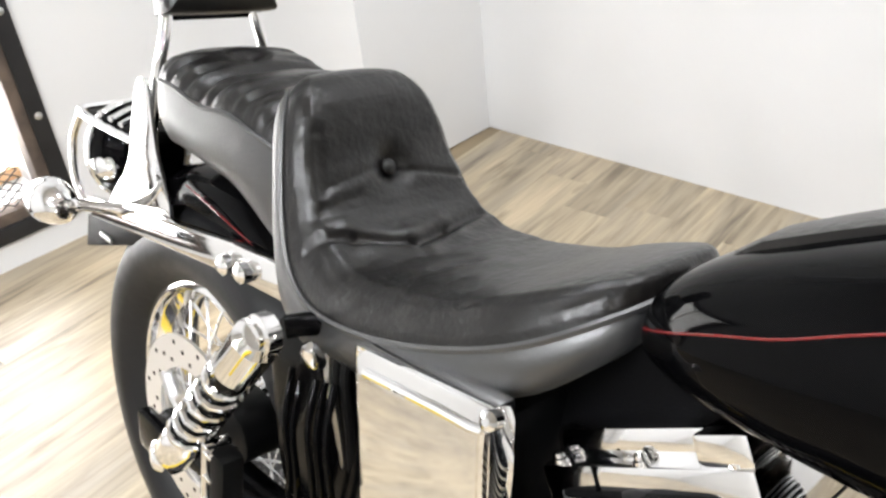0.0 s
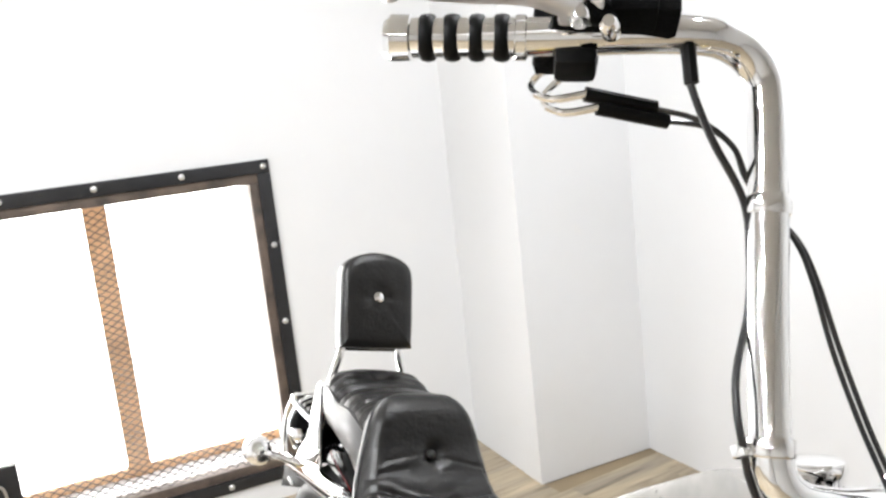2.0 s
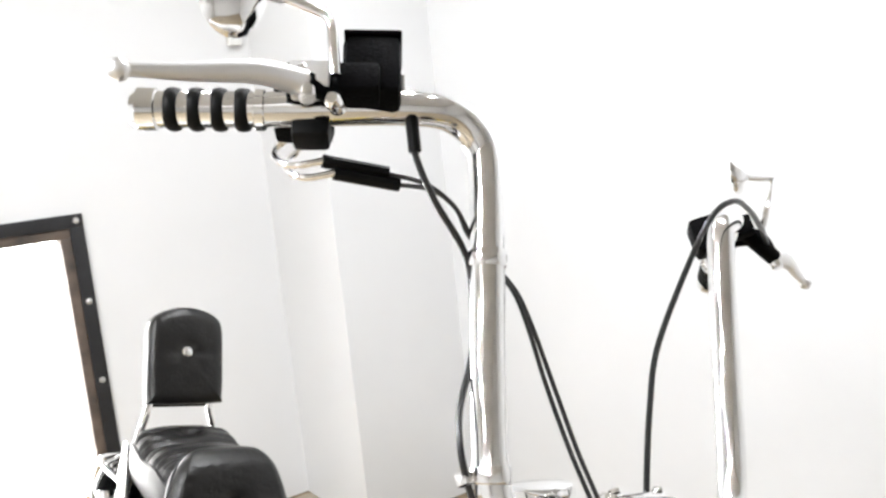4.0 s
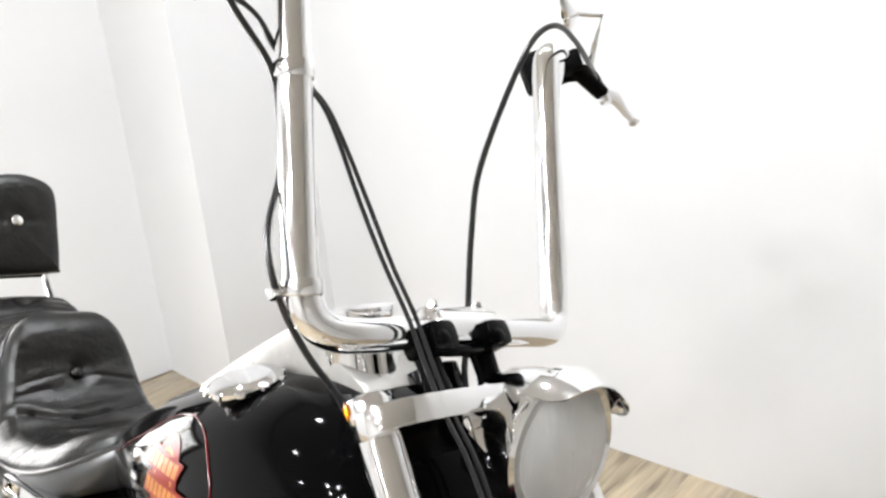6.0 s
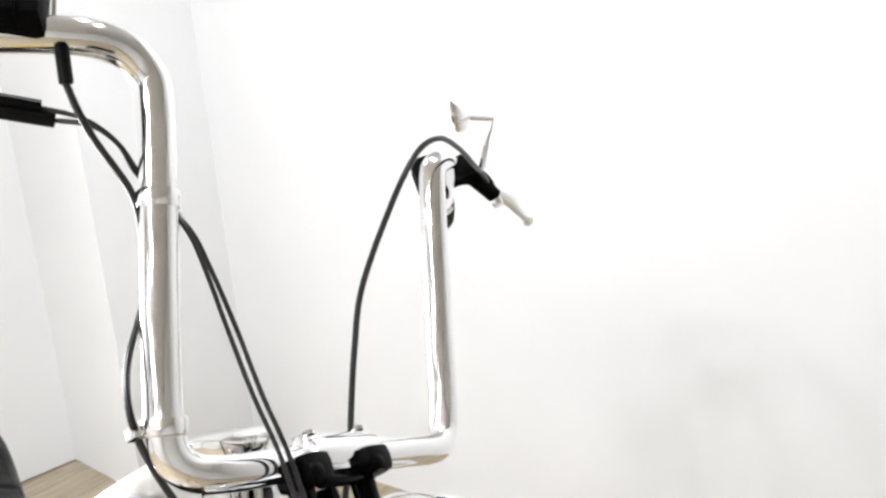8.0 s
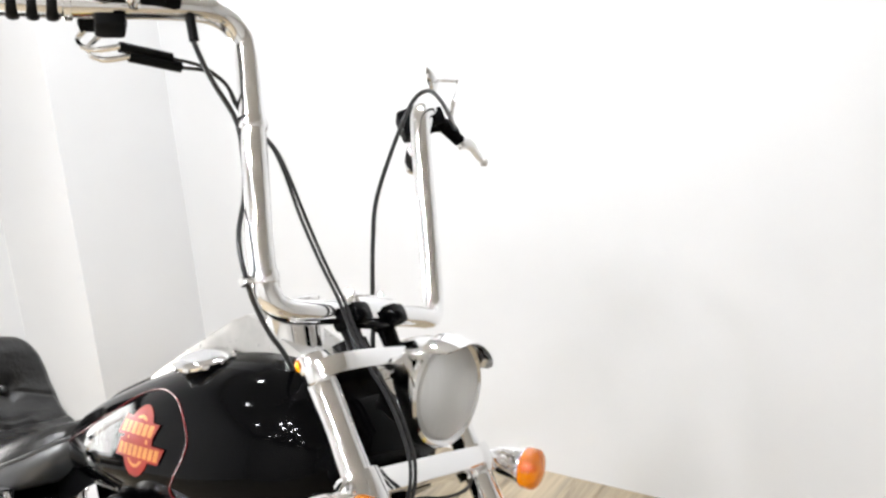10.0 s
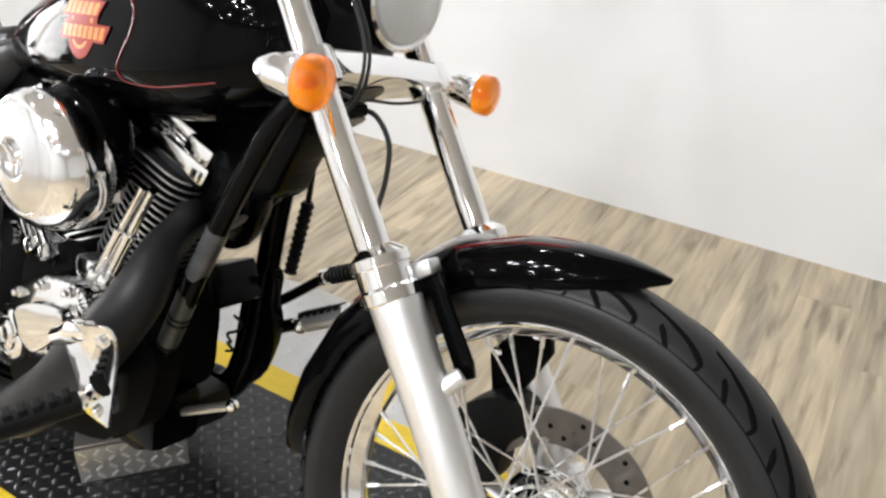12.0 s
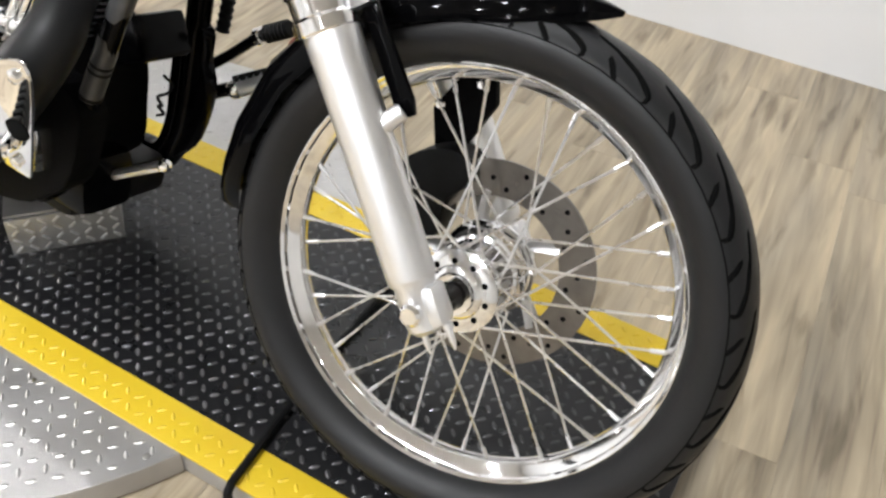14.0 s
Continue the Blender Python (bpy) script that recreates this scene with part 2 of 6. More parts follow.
def curve_points(pts, n=8, closed=False):
    """A smooth line through the points."""
    P = [Vector(p) for p in pts]
    if len(P) < 3:
        return P
    out = []
    cnt = len(P) if closed else len(P) - 1
    for i in range(cnt):
        if closed:
            p0, p1, p2, p3 = P[i - 1], P[i], P[(i + 1) % len(P)], P[(i + 2) % len(P)]
        else:
            p1, p2 = P[i], P[i + 1]
            p0 = P[i - 1] if i else p1 * 2 - p2
            p3 = P[i + 2] if i + 2 < len(P) else p2 * 2 - p1
        for k in range(n):
            t = k / n
            out.append(0.5 * ((2 * p1) + (p2 - p0) * t + (2 * p0 - 5 * p1 + 4 * p2 - p3) * t * t + (3 * p1 - p0 - 3 * p2 + p3) * t ** 3))
    if not closed:
        out.append(P[-1])
    return out


def rings(bm, loops, closed_ring=True, cap=True, closed_loop=False):
    vs = [[bm.verts.new(p) for p in lp] for lp in loops]
    n = len(vs[0])
    pairs = list(zip(vs, vs[1:])) + ([(vs[-1], vs[0])] if closed_loop else [])
    for a, b in pairs:
        for i in range(n if closed_ring else n - 1):
            j = (i + 1) % n
            bm.faces.new((a[i], a[j], b[j], b[i]))
    if cap and closed_ring and not closed_loop:
        bm.faces.new(vs[0])
        bm.faces.new(list(reversed(vs[-1])))
    return vs


def tube(pts, r, seg=12, smooth=0, closed=False, bm=None, flat=1.0):
    """A round bar along points; r may be one radius or one for each given point."""
    bm = bm or bmesh.new()
    P = [Vector(p) for p in pts]
    rad = list(r) if isinstance(r, (list, tuple)) else [r] * len(P)
    if smooth:
        rr = curve_points([(x, 0, 0) for x in rad], smooth, closed)
        P = curve_points(P, smooth, closed)
        rad = [v.x for v in rr]
    loops = []
    side = None
    for i, p in enumerate(P):
        a = P[i - 1] if (i or closed) else p
        b = P[(i + 1) % len(P)] if (i + 1 < len(P) or closed) else p
        d = (b - a).normalized()
        if side is None:
            side = d.orthogonal().normalized()
        side = (side - d * side.dot(d)).normalized()
        other = d.cross(side)
        loops.append([p + (side * math.cos(k * math.tau / seg) + other * math.sin(k * math.tau / seg) * flat) * rad[i] for k in range(seg)])
    rings(bm, loops, closed_loop=closed)
    return bm


def frame_to(d, up=(0, 0, 1)):
    d = Vector(d).normalized()
    u = Vector(up)
    if abs(d.dot(u)) > 0.99:
        u = Vector((1, 0, 0))
    x = u.cross(d).normalized()
    y = d.cross(x)
    return Matrix((x, y, d)).transposed().to_4x4()


def lathe(profile, at, axis, seg=40, bm=None, up=(0, 0, 1), cap=True):
    """A turned body: profile rows (radius, distance along the axis)."""
    bm = bm or bmesh.new()
    m = Matrix.Translation(Vector(at)) @ frame_to(axis, up)
    loops = []
    for r, h in profile:
        loops.append([m @ Vector((max(r, 1e-4) * math.cos(k * math.tau / seg), max(r, 1e-4) * math.sin(k * math.tau / seg), h)) for k in range(seg)])
    rings(bm, loops, cap=cap)
    return bm


def cyl(a, b, r, r2=None, seg=20, bm=None, bev=0.0):
    a, b = Vector(a), Vector(b)
    r2 = r if r2 is None else r2
    h = (b - a).length
    if bev:
        prof = [(r - bev, 0), (r, bev), (r2, h - bev), (r2 - bev, h)]
    else:
        prof = [(r, 0), (r2, h)]
    return lathe(prof, a, b - a, seg, bm)


def box(size, at=(0, 0, 0), bev=0.003, rot=None, bm=None, segs=2):
    own = bmesh.new()
    bmesh.ops.create_cube(own, size=1.0)
    bmesh.ops.scale(own, vec=Vector(size), verts=own.verts)
    if bev:
        bmesh.ops.bevel(own, geom=list(own.edges), offset=bev, segments=segs, affect="EDGES", profile=0.6)
    m = Matrix.Translation(Vector(at)) @ (rot.to_4x4() if rot is not None else Matrix())
    own.transform(m)
    if bm is None:
        return own
    me = bpy.data.meshes.new("tmp")
    own.to_mesh(me)
    own.free()
    bm.from_mesh(me)
    bpy.data.meshes.remove(me)
    return bm


def ball(at, r, bm=None, seg=16, scale=(1, 1, 1)):
    n = seg // 2
    prof = [(r * math.sin(math.pi * k / n), -r * math.cos(math.pi * k / n)) for k in range(n + 1)]
    own = lathe(prof, (0, 0, 0), (0, 0, 1), seg, None)
    own.transform(Matrix.Translation(Vector(at)) @ Matrix.Diagonal((*scale, 1)))
    if bm is None:
        return own
    me = bpy.data.meshes.new("tmp")
    own.to_mesh(me)
    own.free()
    bm.from_mesh(me)
    bpy.data.meshes.remove(me)
    return bm


def prism(outline, thick, plane="xz", at=0.0, bev=0.0, bm=None):
    """A flat plate cut to an outline; its thickness runs along the third axis, from at."""
    own = bmesh.new()

    def put(a, b, c):
        return {"xz": (a, c, b), "xy": (a, b, c), "yz": (c, a, b)}[plane]
    lo = [own.verts.new(put(a, b, at)) for a, b in outline]
    hi = [own.verts.new(put(a, b, at + thick)) for a, b in outline]
    own.faces.new(lo)
    own.faces.new(list(reversed(hi)))
    n = len(lo)
    for i in range(n):
        own.faces.new((lo[i], lo[(i + 1) % n], hi[(i + 1) % n], hi[i]))
    bmesh.ops.recalc_face_normals(own, faces=own.faces)
    if bev:
        bmesh.ops.bevel(own, geom=list(own.edges), offset=bev, segments=2, affect="EDGES", profile=0.6)
    if bm is None:
        return own
    me = bpy.data.meshes.new("tmp")
    own.to_mesh(me)
    own.free()
    bm.from_mesh(me)
    bpy.data.meshes.remove(me)
    return bm


def smooth_outline(pts, n=6):
    return [(p.x, p.y) for p in curve_points([(a, b, 0) for a, b in pts], n, True)]


def lerp_table(rows, x):
    """Values at x from rows (x, a, b, ...), by a smooth line."""
    if x <= rows[0][0]:
        return rows[0][1:]
    for i, (a, b) in enumerate(zip(rows, rows[1:])):
        if x <= b[0]:
            h = b[0] - a[0]
            t = (x - a[0]) / h
            z, c = rows[max(0, i - 1)], rows[min(len(rows) - 1, i + 2)]
            out = []
            for k in range(1, len(a)):
                m0 = (b[k] - z[k]) / (b[0] - z[0]) * h
                m1 = (c[k] - a[k]) / (c[0] - a[0]) * h
                out.append((2 * t ** 3 - 3 * t * t + 1) * a[k] + (t ** 3 - 2 * t * t + t) * m0 + (3 * t * t - 2 * t ** 3) * b[k] + (t ** 3 - t * t) * m1)
            return tuple(out)
    return rows[-1][1:]


# ---- room ----
def wall(name, a, b, z0, z1, thick, label, mat_=WALLP, inward=1):
    """A straight wall from a to b in plan, its thickness to the outer side."""
    a, b = Vector((*a, 0)), Vector((*b, 0))
    d = (b - a).normalized()
    n = Vector((-d.y, d.x, 0)) * thick * inward
    bm = bmesh.new()
    base = [a, b, b + n, a + n]
    lo = [bm.verts.new(p + V(0, 0, z0)) for p in base]
    hi = [bm.verts.new(p + V(0, 0, z1)) for p in base]
    bm.faces.new(lo), bm.faces.new(hi)
    for i in range(4):
        j = (i + 1) % 4
        bm.faces.new((lo[i], lo[j], hi[j], hi[i]))
    return tagged(part(name, bm, mat_, smooth=False), label, "wall", kind="structure")


Y_L0, Y_L1 = 2.80, 2.885       # left wall at the corner and further along
wall("wall_north", (-1.055, Y_L0), (ROOM_X1, Y_L1 + 0.09), FLOOR_Z, CEIL_Z, 0.15, "plain white painted showroom wall")
wall("wall_pillar", (-1.053, 2.30), (-1.053, Y_L0 + 0.02), FLOOR_Z, CEIL_Z, 0.12, "white painted boxed-out pillar face in the corner")
wall("wall_pillar_side", (WIN_X, 2.31), (-1.053, 2.30), FLOOR_Z, CEIL_Z, 0.1, "white painted side of the boxed-out pillar")
WY0, WY1, WZ0, WZ1 = 0.43, 1.545, 0.075, 1.195   # window opening
for nm, ya, yb, za, zb in (("wall_west_a", ROOM_Y0, WY0, FLOOR_Z, CEIL_Z), ("wall_west_b", WY1, 2.33, FLOOR_Z, CEIL_Z),
                           ("wall_west_below", WY0, WY1, FLOOR_Z, WZ0), ("wall_west_above", WY0, WY1, WZ1, CEIL_Z)):
    wall(nm, (WIN_X, ya), (WIN_X, yb), za, zb, 0.3, "white painted wall round the caged window")
wall("wall_south", (WIN_X - 0.3, ROOM_Y0), (ROOM_X1, ROOM_Y0), FLOOR_Z, CEIL_Z, 0.15, "plain pale painted wall", DARKW, -1)
wall("wall_east", (ROOM_X1, ROOM_Y0), (ROOM_X1, 3.1), FLOOR_Z, CEIL_Z, 0.15, "plain pale painted wall", DARKW, -1)
cb = box((ROOM_X1 + 2.1, 8.0, 0.12), ((ROOM_X1 - 1.6) / 2, -0.7, CEIL_Z + 0.06), 0)
tagged(part("ceiling", cb, CEILP, smooth=False), "plain painted showroom ceiling", "ceiling", kind="structure")
for sx, sy, power in SPOTS:
    th = empty("ceiling_downlight", Matrix.Translation((sx, sy, CEIL_Z)), "small round recessed ceiling spotlight, switched on", "ceiling light", "ceiling spotlights")
    part("trim_ring", lathe([(0.05, -0.012), (0.075, -0.012), (0.078, -0.004), (0.078, 0.0), (0.05, 0.0), (0.05, -0.012)], (0, 0, 0), (0, 0, 1), 24, cap=False), SATIN, th)
    part("bulb", lathe([(0.001, -0.006), (0.045, -0.006), (0.045, 0.0)], (0, 0, 0), (0, 0, 1), 20), LAMP_GLOW, th, "glowing bulb face")

floor = tagged(part("floor", box((ROOM_X1 + 2.0, 8.0, 0.1), ((ROOM_X1 - 1.6) / 2, -0.7, FLOOR_Z - 0.054), 0), FLOORB, smooth=False),
               "floor of pale oak-look vinyl planks", "floor", kind="structure")

# window
win = empty("window_1", Matrix.Translation((WIN_X, 0, 0)), "square window behind a black bolted steel frame with expanded-metal mesh", "window", kind="structure")


def frame_bars(y0, y1, z0, z1, w, x0, x1, material, name, parent, label=""):
    for a, b, c, d in ((y0, y1, z0, z0 + w), (y0, y1, z1 - w, z1), (y0, y0 + w, z0 + w, z1 - w), (y1 - w, y1, z0 + w, z1 - w)):
        part(name, box((x1 - x0, b - a, d - c), ((x0 + x1) / 2, (a + b) / 2, (c + d) / 2), 0.003), material, parent, label)


frame_bars(0.385, 1.59, 0.03, 1.24, 0.048, 0.0, 0.012, WIN_BLACK, "frame_bar", win, "black steel frame bar")
frame_bars(0.433, 1.543, 0.078, 1.192, 0.035, -0.06, 0.004, RUSTY, "inner_angle", win, "weathered brown inner steel angle")
bolt_places = [(0.409 + 0.2893 * k, zz) for k in range(5) for zz in (1.217, 0.053)] + [(yy, 0.053 + 0.291 * k) for k in range(1, 4) for yy in (0.409, 1.566)]
for yy, zz in bolt_places:
    part("bolt", lathe([(0.011, 0), (0.011, 0.002), (0.007, 0.006), (0.001, 0.007)], (0.012, yy, zz), (1, 0, 0), 12), CAST, win)


def mesh_screen():
    verts, faces = [], []
    y0, y1, z0, z1 = 0.47, 1.508, 0.113, 1.157
    cw, ch, r = 0.040, 0.0255, 0.0018
    rows = int((z1 - z0) / ch)
    cols = int((y1 - y0) / cw)
    for i in range(rows + 1):
        for sgn in (1, -1):
            zc = z0 + i * ch
            for j in range(cols * 2):
                a = (y0 + j * cw / 2, zc + sgn * (ch / 2 if j % 2 else 0) * 1.0)
                b = (y0 + (j + 1) * cw / 2, zc + sgn * (0 if j % 2 else ch / 2))
                k = len(verts)
                for p in (a, b):
                    verts += [(-0.02 - r, p[0], p[1] - r), (-0.02 + r, p[0], p[1] - r), (-0.02 + r, p[0], p[1] + r), (-0.02 - r, p[0], p[1] + r)]
                faces += [(k, k + 1, k + 5, k + 4), (k + 1, k + 2, k + 6, k + 5), (k + 2, k + 3, k + 7, k + 6), (k + 3, k, k + 4, k + 7)]
    me = bpy.data.meshes.new("mesh_screen")
    me.from_pydata(verts, [], faces)
    me.materials.append(MESHM)
    ob = new("mesh_screen", me)
    ob.parent = win
    return tagged(ob, "brown expanded-metal mesh", kind="stuff")


mesh_screen()
part("window_sill", box((0.22, 1.1, 0.02), (-0.18, 0.988, 0.085), 0.003), SILLM, win)
part("mullion", box((0.03, 0.082, 1.1), (-0.25, 0.992, 0.63), 0.003), MULLION, win, "orange wooden mullion")
part("rail", box((0.028, 1.1, 0.035), (-0.25, 0.988, 0.115), 0.003), MULLION, win, "orange wooden bottom rail")
for ya, yb in ((0.44, 0.951), (1.033, 1.54)):
    pane = part("pane", box((0.004, yb - ya, 1.05), (-0.25, (ya + yb) / 2, 0.66), 0), GLASS, win, smooth=False)
    pane.visible_shadow = False
latch = part("latch_box", box((0.04, 0.13, 0.16), (0.012, 0.53, 0.275), 0.006), WIN_BLACK, win, "black steel latch box")
part("latch_handle", tube([(0.03, 0.42, 0.30), (0.05, 0.44, 0.31), (0.05, 0.52, 0.30), (0.05, 0.55, 0.27), (0.05, 0.55, 0.1)], 0.005, 8, 4), STEEL, latch, "bent steel rod handle")
bd = box((0.02, 4.0, 3.2), (WIN_X - 1.4, 0.98, 1.0), 0)
tagged(part("backdrop", bd, OUTSIDE, smooth=False), "overexposed white daylight outside the window", "backdrop", kind="structure")

sensor = empty("alarm_sensor", Matrix.Translation((WIN_X, 2.245, 1.85)), "small white plastic alarm sensor on the wall", "sensor")
part("case", box((0.03, 0.055, 0.11), (0.015, 0, 0), 0.008), PLASTIC_W, sensor)
part("grille", box((0.003, 0.03, 0.035), (0.031, 0, -0.01), 0.001), GREY_P, sensor)
part("led", ball((0.031, 0, 0.035), 0.003, seg=8), GREY_P, sensor)

# ---- turntable ----
STRIP = pose(1.2, 1.296, 0, 0, 0, 1.9)
table = empty("turntable", STRIP, "low tread-plate turntable with a black runway edged in yellow", "turntable")
DISC_C, DISC_R = (-0.546, -0.039), 0.658
RUN_X0, RUN_X1, RUN_HW, YEL = -1.62, 0.70, 0.313, 0.07


def disc_mesh():
    # the disc's two caps at either side of the runway, cut along straight chords
    out = []
    for sgn in (1, -1):
        bm = bmesh.new()
        y_ch = sgn * RUN_HW
        a0 = math.asin((abs(y_ch - DISC_C[1])) / DISC_R)
        ang = [a0 + (math.pi - 2 * a0) * k / 48 for k in range(49)]
        pts = [(DISC_C[0] + DISC_R * math.cos(a), DISC_C[1] + sgn * DISC_R * math.sin(a)) for a in ang]
        pts[0] = (pts[0][0], y_ch)
        pts[-1] = (pts[-1][0], y_ch)
        loops = [[V(x, y, -0.045) for x, y in pts], [V(x, y, -0.008) for x, y in pts],
                 [V(DISC_C[0] + (x - DISC_C[0]) * 0.997, DISC_C[1] + (y - DISC_C[1]) * 0.997, -0.003) for x, y in pts]]
        rings(bm, loops)
        out.append(bm)
    return out


for bm_ in disc_mesh():
    part("disc_segment", bm_, PLATE, table, "silver tread-plate disc segment", angle=25)
part("runway", box((RUN_X1 - RUN_X0, 2 * (RUN_HW - YEL), 0.044), ((RUN_X0 + RUN_X1) / 2, 0, -0.0225), 0.002), MAT_BLACK, table, "black tread-plate runway")
for sgn in (1, -1):
    part("edge_strip", box((RUN_X1 - RUN_X0, YEL, 0.006), ((RUN_X0 + RUN_X1) / 2, sgn * (RUN_HW - YEL / 2), -0.0025), 0.0015), YELLOWP, table, "yellow painted tread-plate edge")
    part("side_rail", box((RUN_X1 - RUN_X0 - 0.004, YEL - 0.004, 0.040), ((RUN_X0 + RUN_X1) / 2, sgn * (RUN_HW - YEL / 2), -0.026), 0.001), PLATE, table, "bare steel side rail")


def treads(name, inside, x0, x1, y0, y1, step, z, material, label, ln=0.0095, wd=0.0034, h=0.0019):
    """Raised lozenges of tread plate, in alternating directions."""
    verts, faces = [], []
    nx, ny = int((x1 - x0) / step), int((y1 - y0) / step)
    for i in range(nx + 1):
        for j in range(ny + 1):
            x, y = x0 + i * step, y0 + j * step
            if not inside(x, y):
                continue
            a = radians(45 if (i + j) % 2 else -45)
            ca, sa = math.cos(a), math.sin(a)
            k = len(verts)
            for u, v, w in ((-1, 0, 0), (-0.4, -1, 0), (0.4, -1, 0), (1, 0, 0), (0.4, 1, 0), (-0.4, 1, 0), (-0.45, 0, 1), (0.45, 0, 1)):
                px, py = u * ln, v * wd
                verts.append((x + px * ca - py * sa, y + px * sa + py * ca, z + w * h))
            faces += [(k, k + 1, k + 6), (k + 1, k + 2, k + 7, k + 6), (k + 2, k + 3, k + 7), (k + 3, k + 4, k + 7), (k + 4, k + 5, k + 6, k + 7), (k + 5, k, k + 6)]
    me = bpy.data.meshes.new(name)
    me.from_pydata(verts, [], faces)
    me.materials.append(material)
    ob = new(name, me)
    ob.parent = table
    return tagged(ob, label, kind="stuff")


TREAD_WORN = mat("worn_black_lozenge", (0.16, 0.16, 0.165), 0.3, 0.75, vary=0.6, vary_scale=5, second=(0.03, 0.03, 0.032), rough_vary=0.1)
treads("runway_treads", lambda x, y: abs(y) < RUN_HW - YEL - 0.01, RUN_X0 + 0.02, RUN_X1 - 0.02, -0.25, 0.25, 0.0235, -0.0006, TREAD_WORN, "raised black tread lozenges, worn bright")
treads("edge_treads", lambda x, y: RUN_HW - YEL + 0.01 < abs(y) < RUN_HW - 0.01, RUN_X0 + 0.02, RUN_X1 - 0.02, -0.317, 0.317, 0.0235, 0.0004, YELLOWP, "raised yellow tread lozenges")
treads("disc_treads", lambda x, y: math.hypot(x - DISC_C[0], y - DISC_C[1]) < DISC_R - 0.02 and abs(y) > RUN_HW + 0.015, DISC_C[0] - 0.75, DISC_C[0] + 0.75, -0.75, 0.76, 0.0262, -0.0031, PLATE, "raised silver tread lozenges")
for bx, by in ((0.973, 0.954), (1.226, 0.953), (0.62, 0.93), (0.35, 0.75)):
    p = STRIP.inverted() @ V(bx, by, 0)
    part("disc_bolt", lathe([(0.006, 0), (0.006, 0.001), (0.003, 0.002)], (p.x, p.y, -0.003), (0, 0, 1), 10), STEEL, table)

# support block under the frame, and the black rod across the runway
block = empty("support_block", pose(0.7715, 1.2015, 0, 0, 0, 51.6), "silver tread-plate block under the motorcycle frame", "support block")
part("front_plate", box((0.195, 0.006, 0.078), (0, 0.003, 0.0395), 0.002), PLATE, block, "upright silver tread plate")
part("top_plate", box((0.195, 0.15, 0.006), (0, 0.082, 0.081), 0.002), PLATE, block)
part("side_plate", box((0.006, 0.14, 0.076), (0.0935, 0.078, 0.039), 0.002), PLATE, block)
bt = bmesh.new()
for i in range(8):
    for j in range(4):
        box((0.0165, 0.005, 0.005), (-0.084 + i * 0.024, -0.0005, 0.012 + j * 0.019), 0.0018, Matrix.Rotation(radians(42 if (i + j) % 2 else -42), 3, "Y"), bt)
part("plate_treads", bt, SATIN, block, "raised tread lozenges")["kind"] = "stuff"
rod = empty("tie_rod", pose(0, 0, 0), "thin bent black rod lying across the runway edge", "rod")
part("bar", tube([(1.311, 1.464, 0.010), (1.322, 1.363, 0.010), (1.337, 1.175, 0.010), (1.365, 0.985, 0.010), (1.368, 0.972, 0.004), (1.369, 0.968, -0.03)], 0.007, 8), MATT_BLACK, rod)

# ---- motorcycle ----
BIKE = pose(1.5775, 1.1662, 0, -14.0, 0, -2.2)
bike = empty("motorcycle", BIKE, "black cruiser motorcycle with chrome ape-hanger handlebars leaning on its side stand", "motorcycle")
ST = Matrix(((0.8161, -0.1120, -0.5669, 0), (0.1467, 0.9891, 0.0157, 0), (0.5589, -0.0960, 0.8236, 0.337), (0, 0, 0, 1)))
AX = (0, 1, 0)


def ring_section(bm, prof, at, seg=72):
    """A closed profile (radius, sideways) turned about the wheel's axle."""
    loops = []
    at = Vector(at)
    for k in range(seg):
        a = k * math.tau / seg
        loops.append([at + V(r * math.cos(a), s, r * math.sin(a)) for r, s in prof])
    rings(bm, loops, closed_loop=True)
    return bm


def tyre_profile(rim_r, out_r, hw, n=14):
    outer = []
    for k in range(n + 1):
        a = -1.95 + 3.9 * k / n
        mid = rim_r + (out_r - rim_r) * 0.48
        rr = mid + (out_r - mid) * math.cos(a) if abs(a) < math.pi / 2 else mid + (mid - rim_r) * math.cos(a) * 1.25
        outer.append((max(rr, rim_r - 0.004), hw * math.sin(a) if abs(a) < math.pi / 2 else hw * (0.72 + 0.28 * abs(math.sin(a))) * (1 if a > 0 else -1)))
    return outer + [(rim_r - 0.012, hw * 0.45), (rim_r - 0.012, -hw * 0.45)]


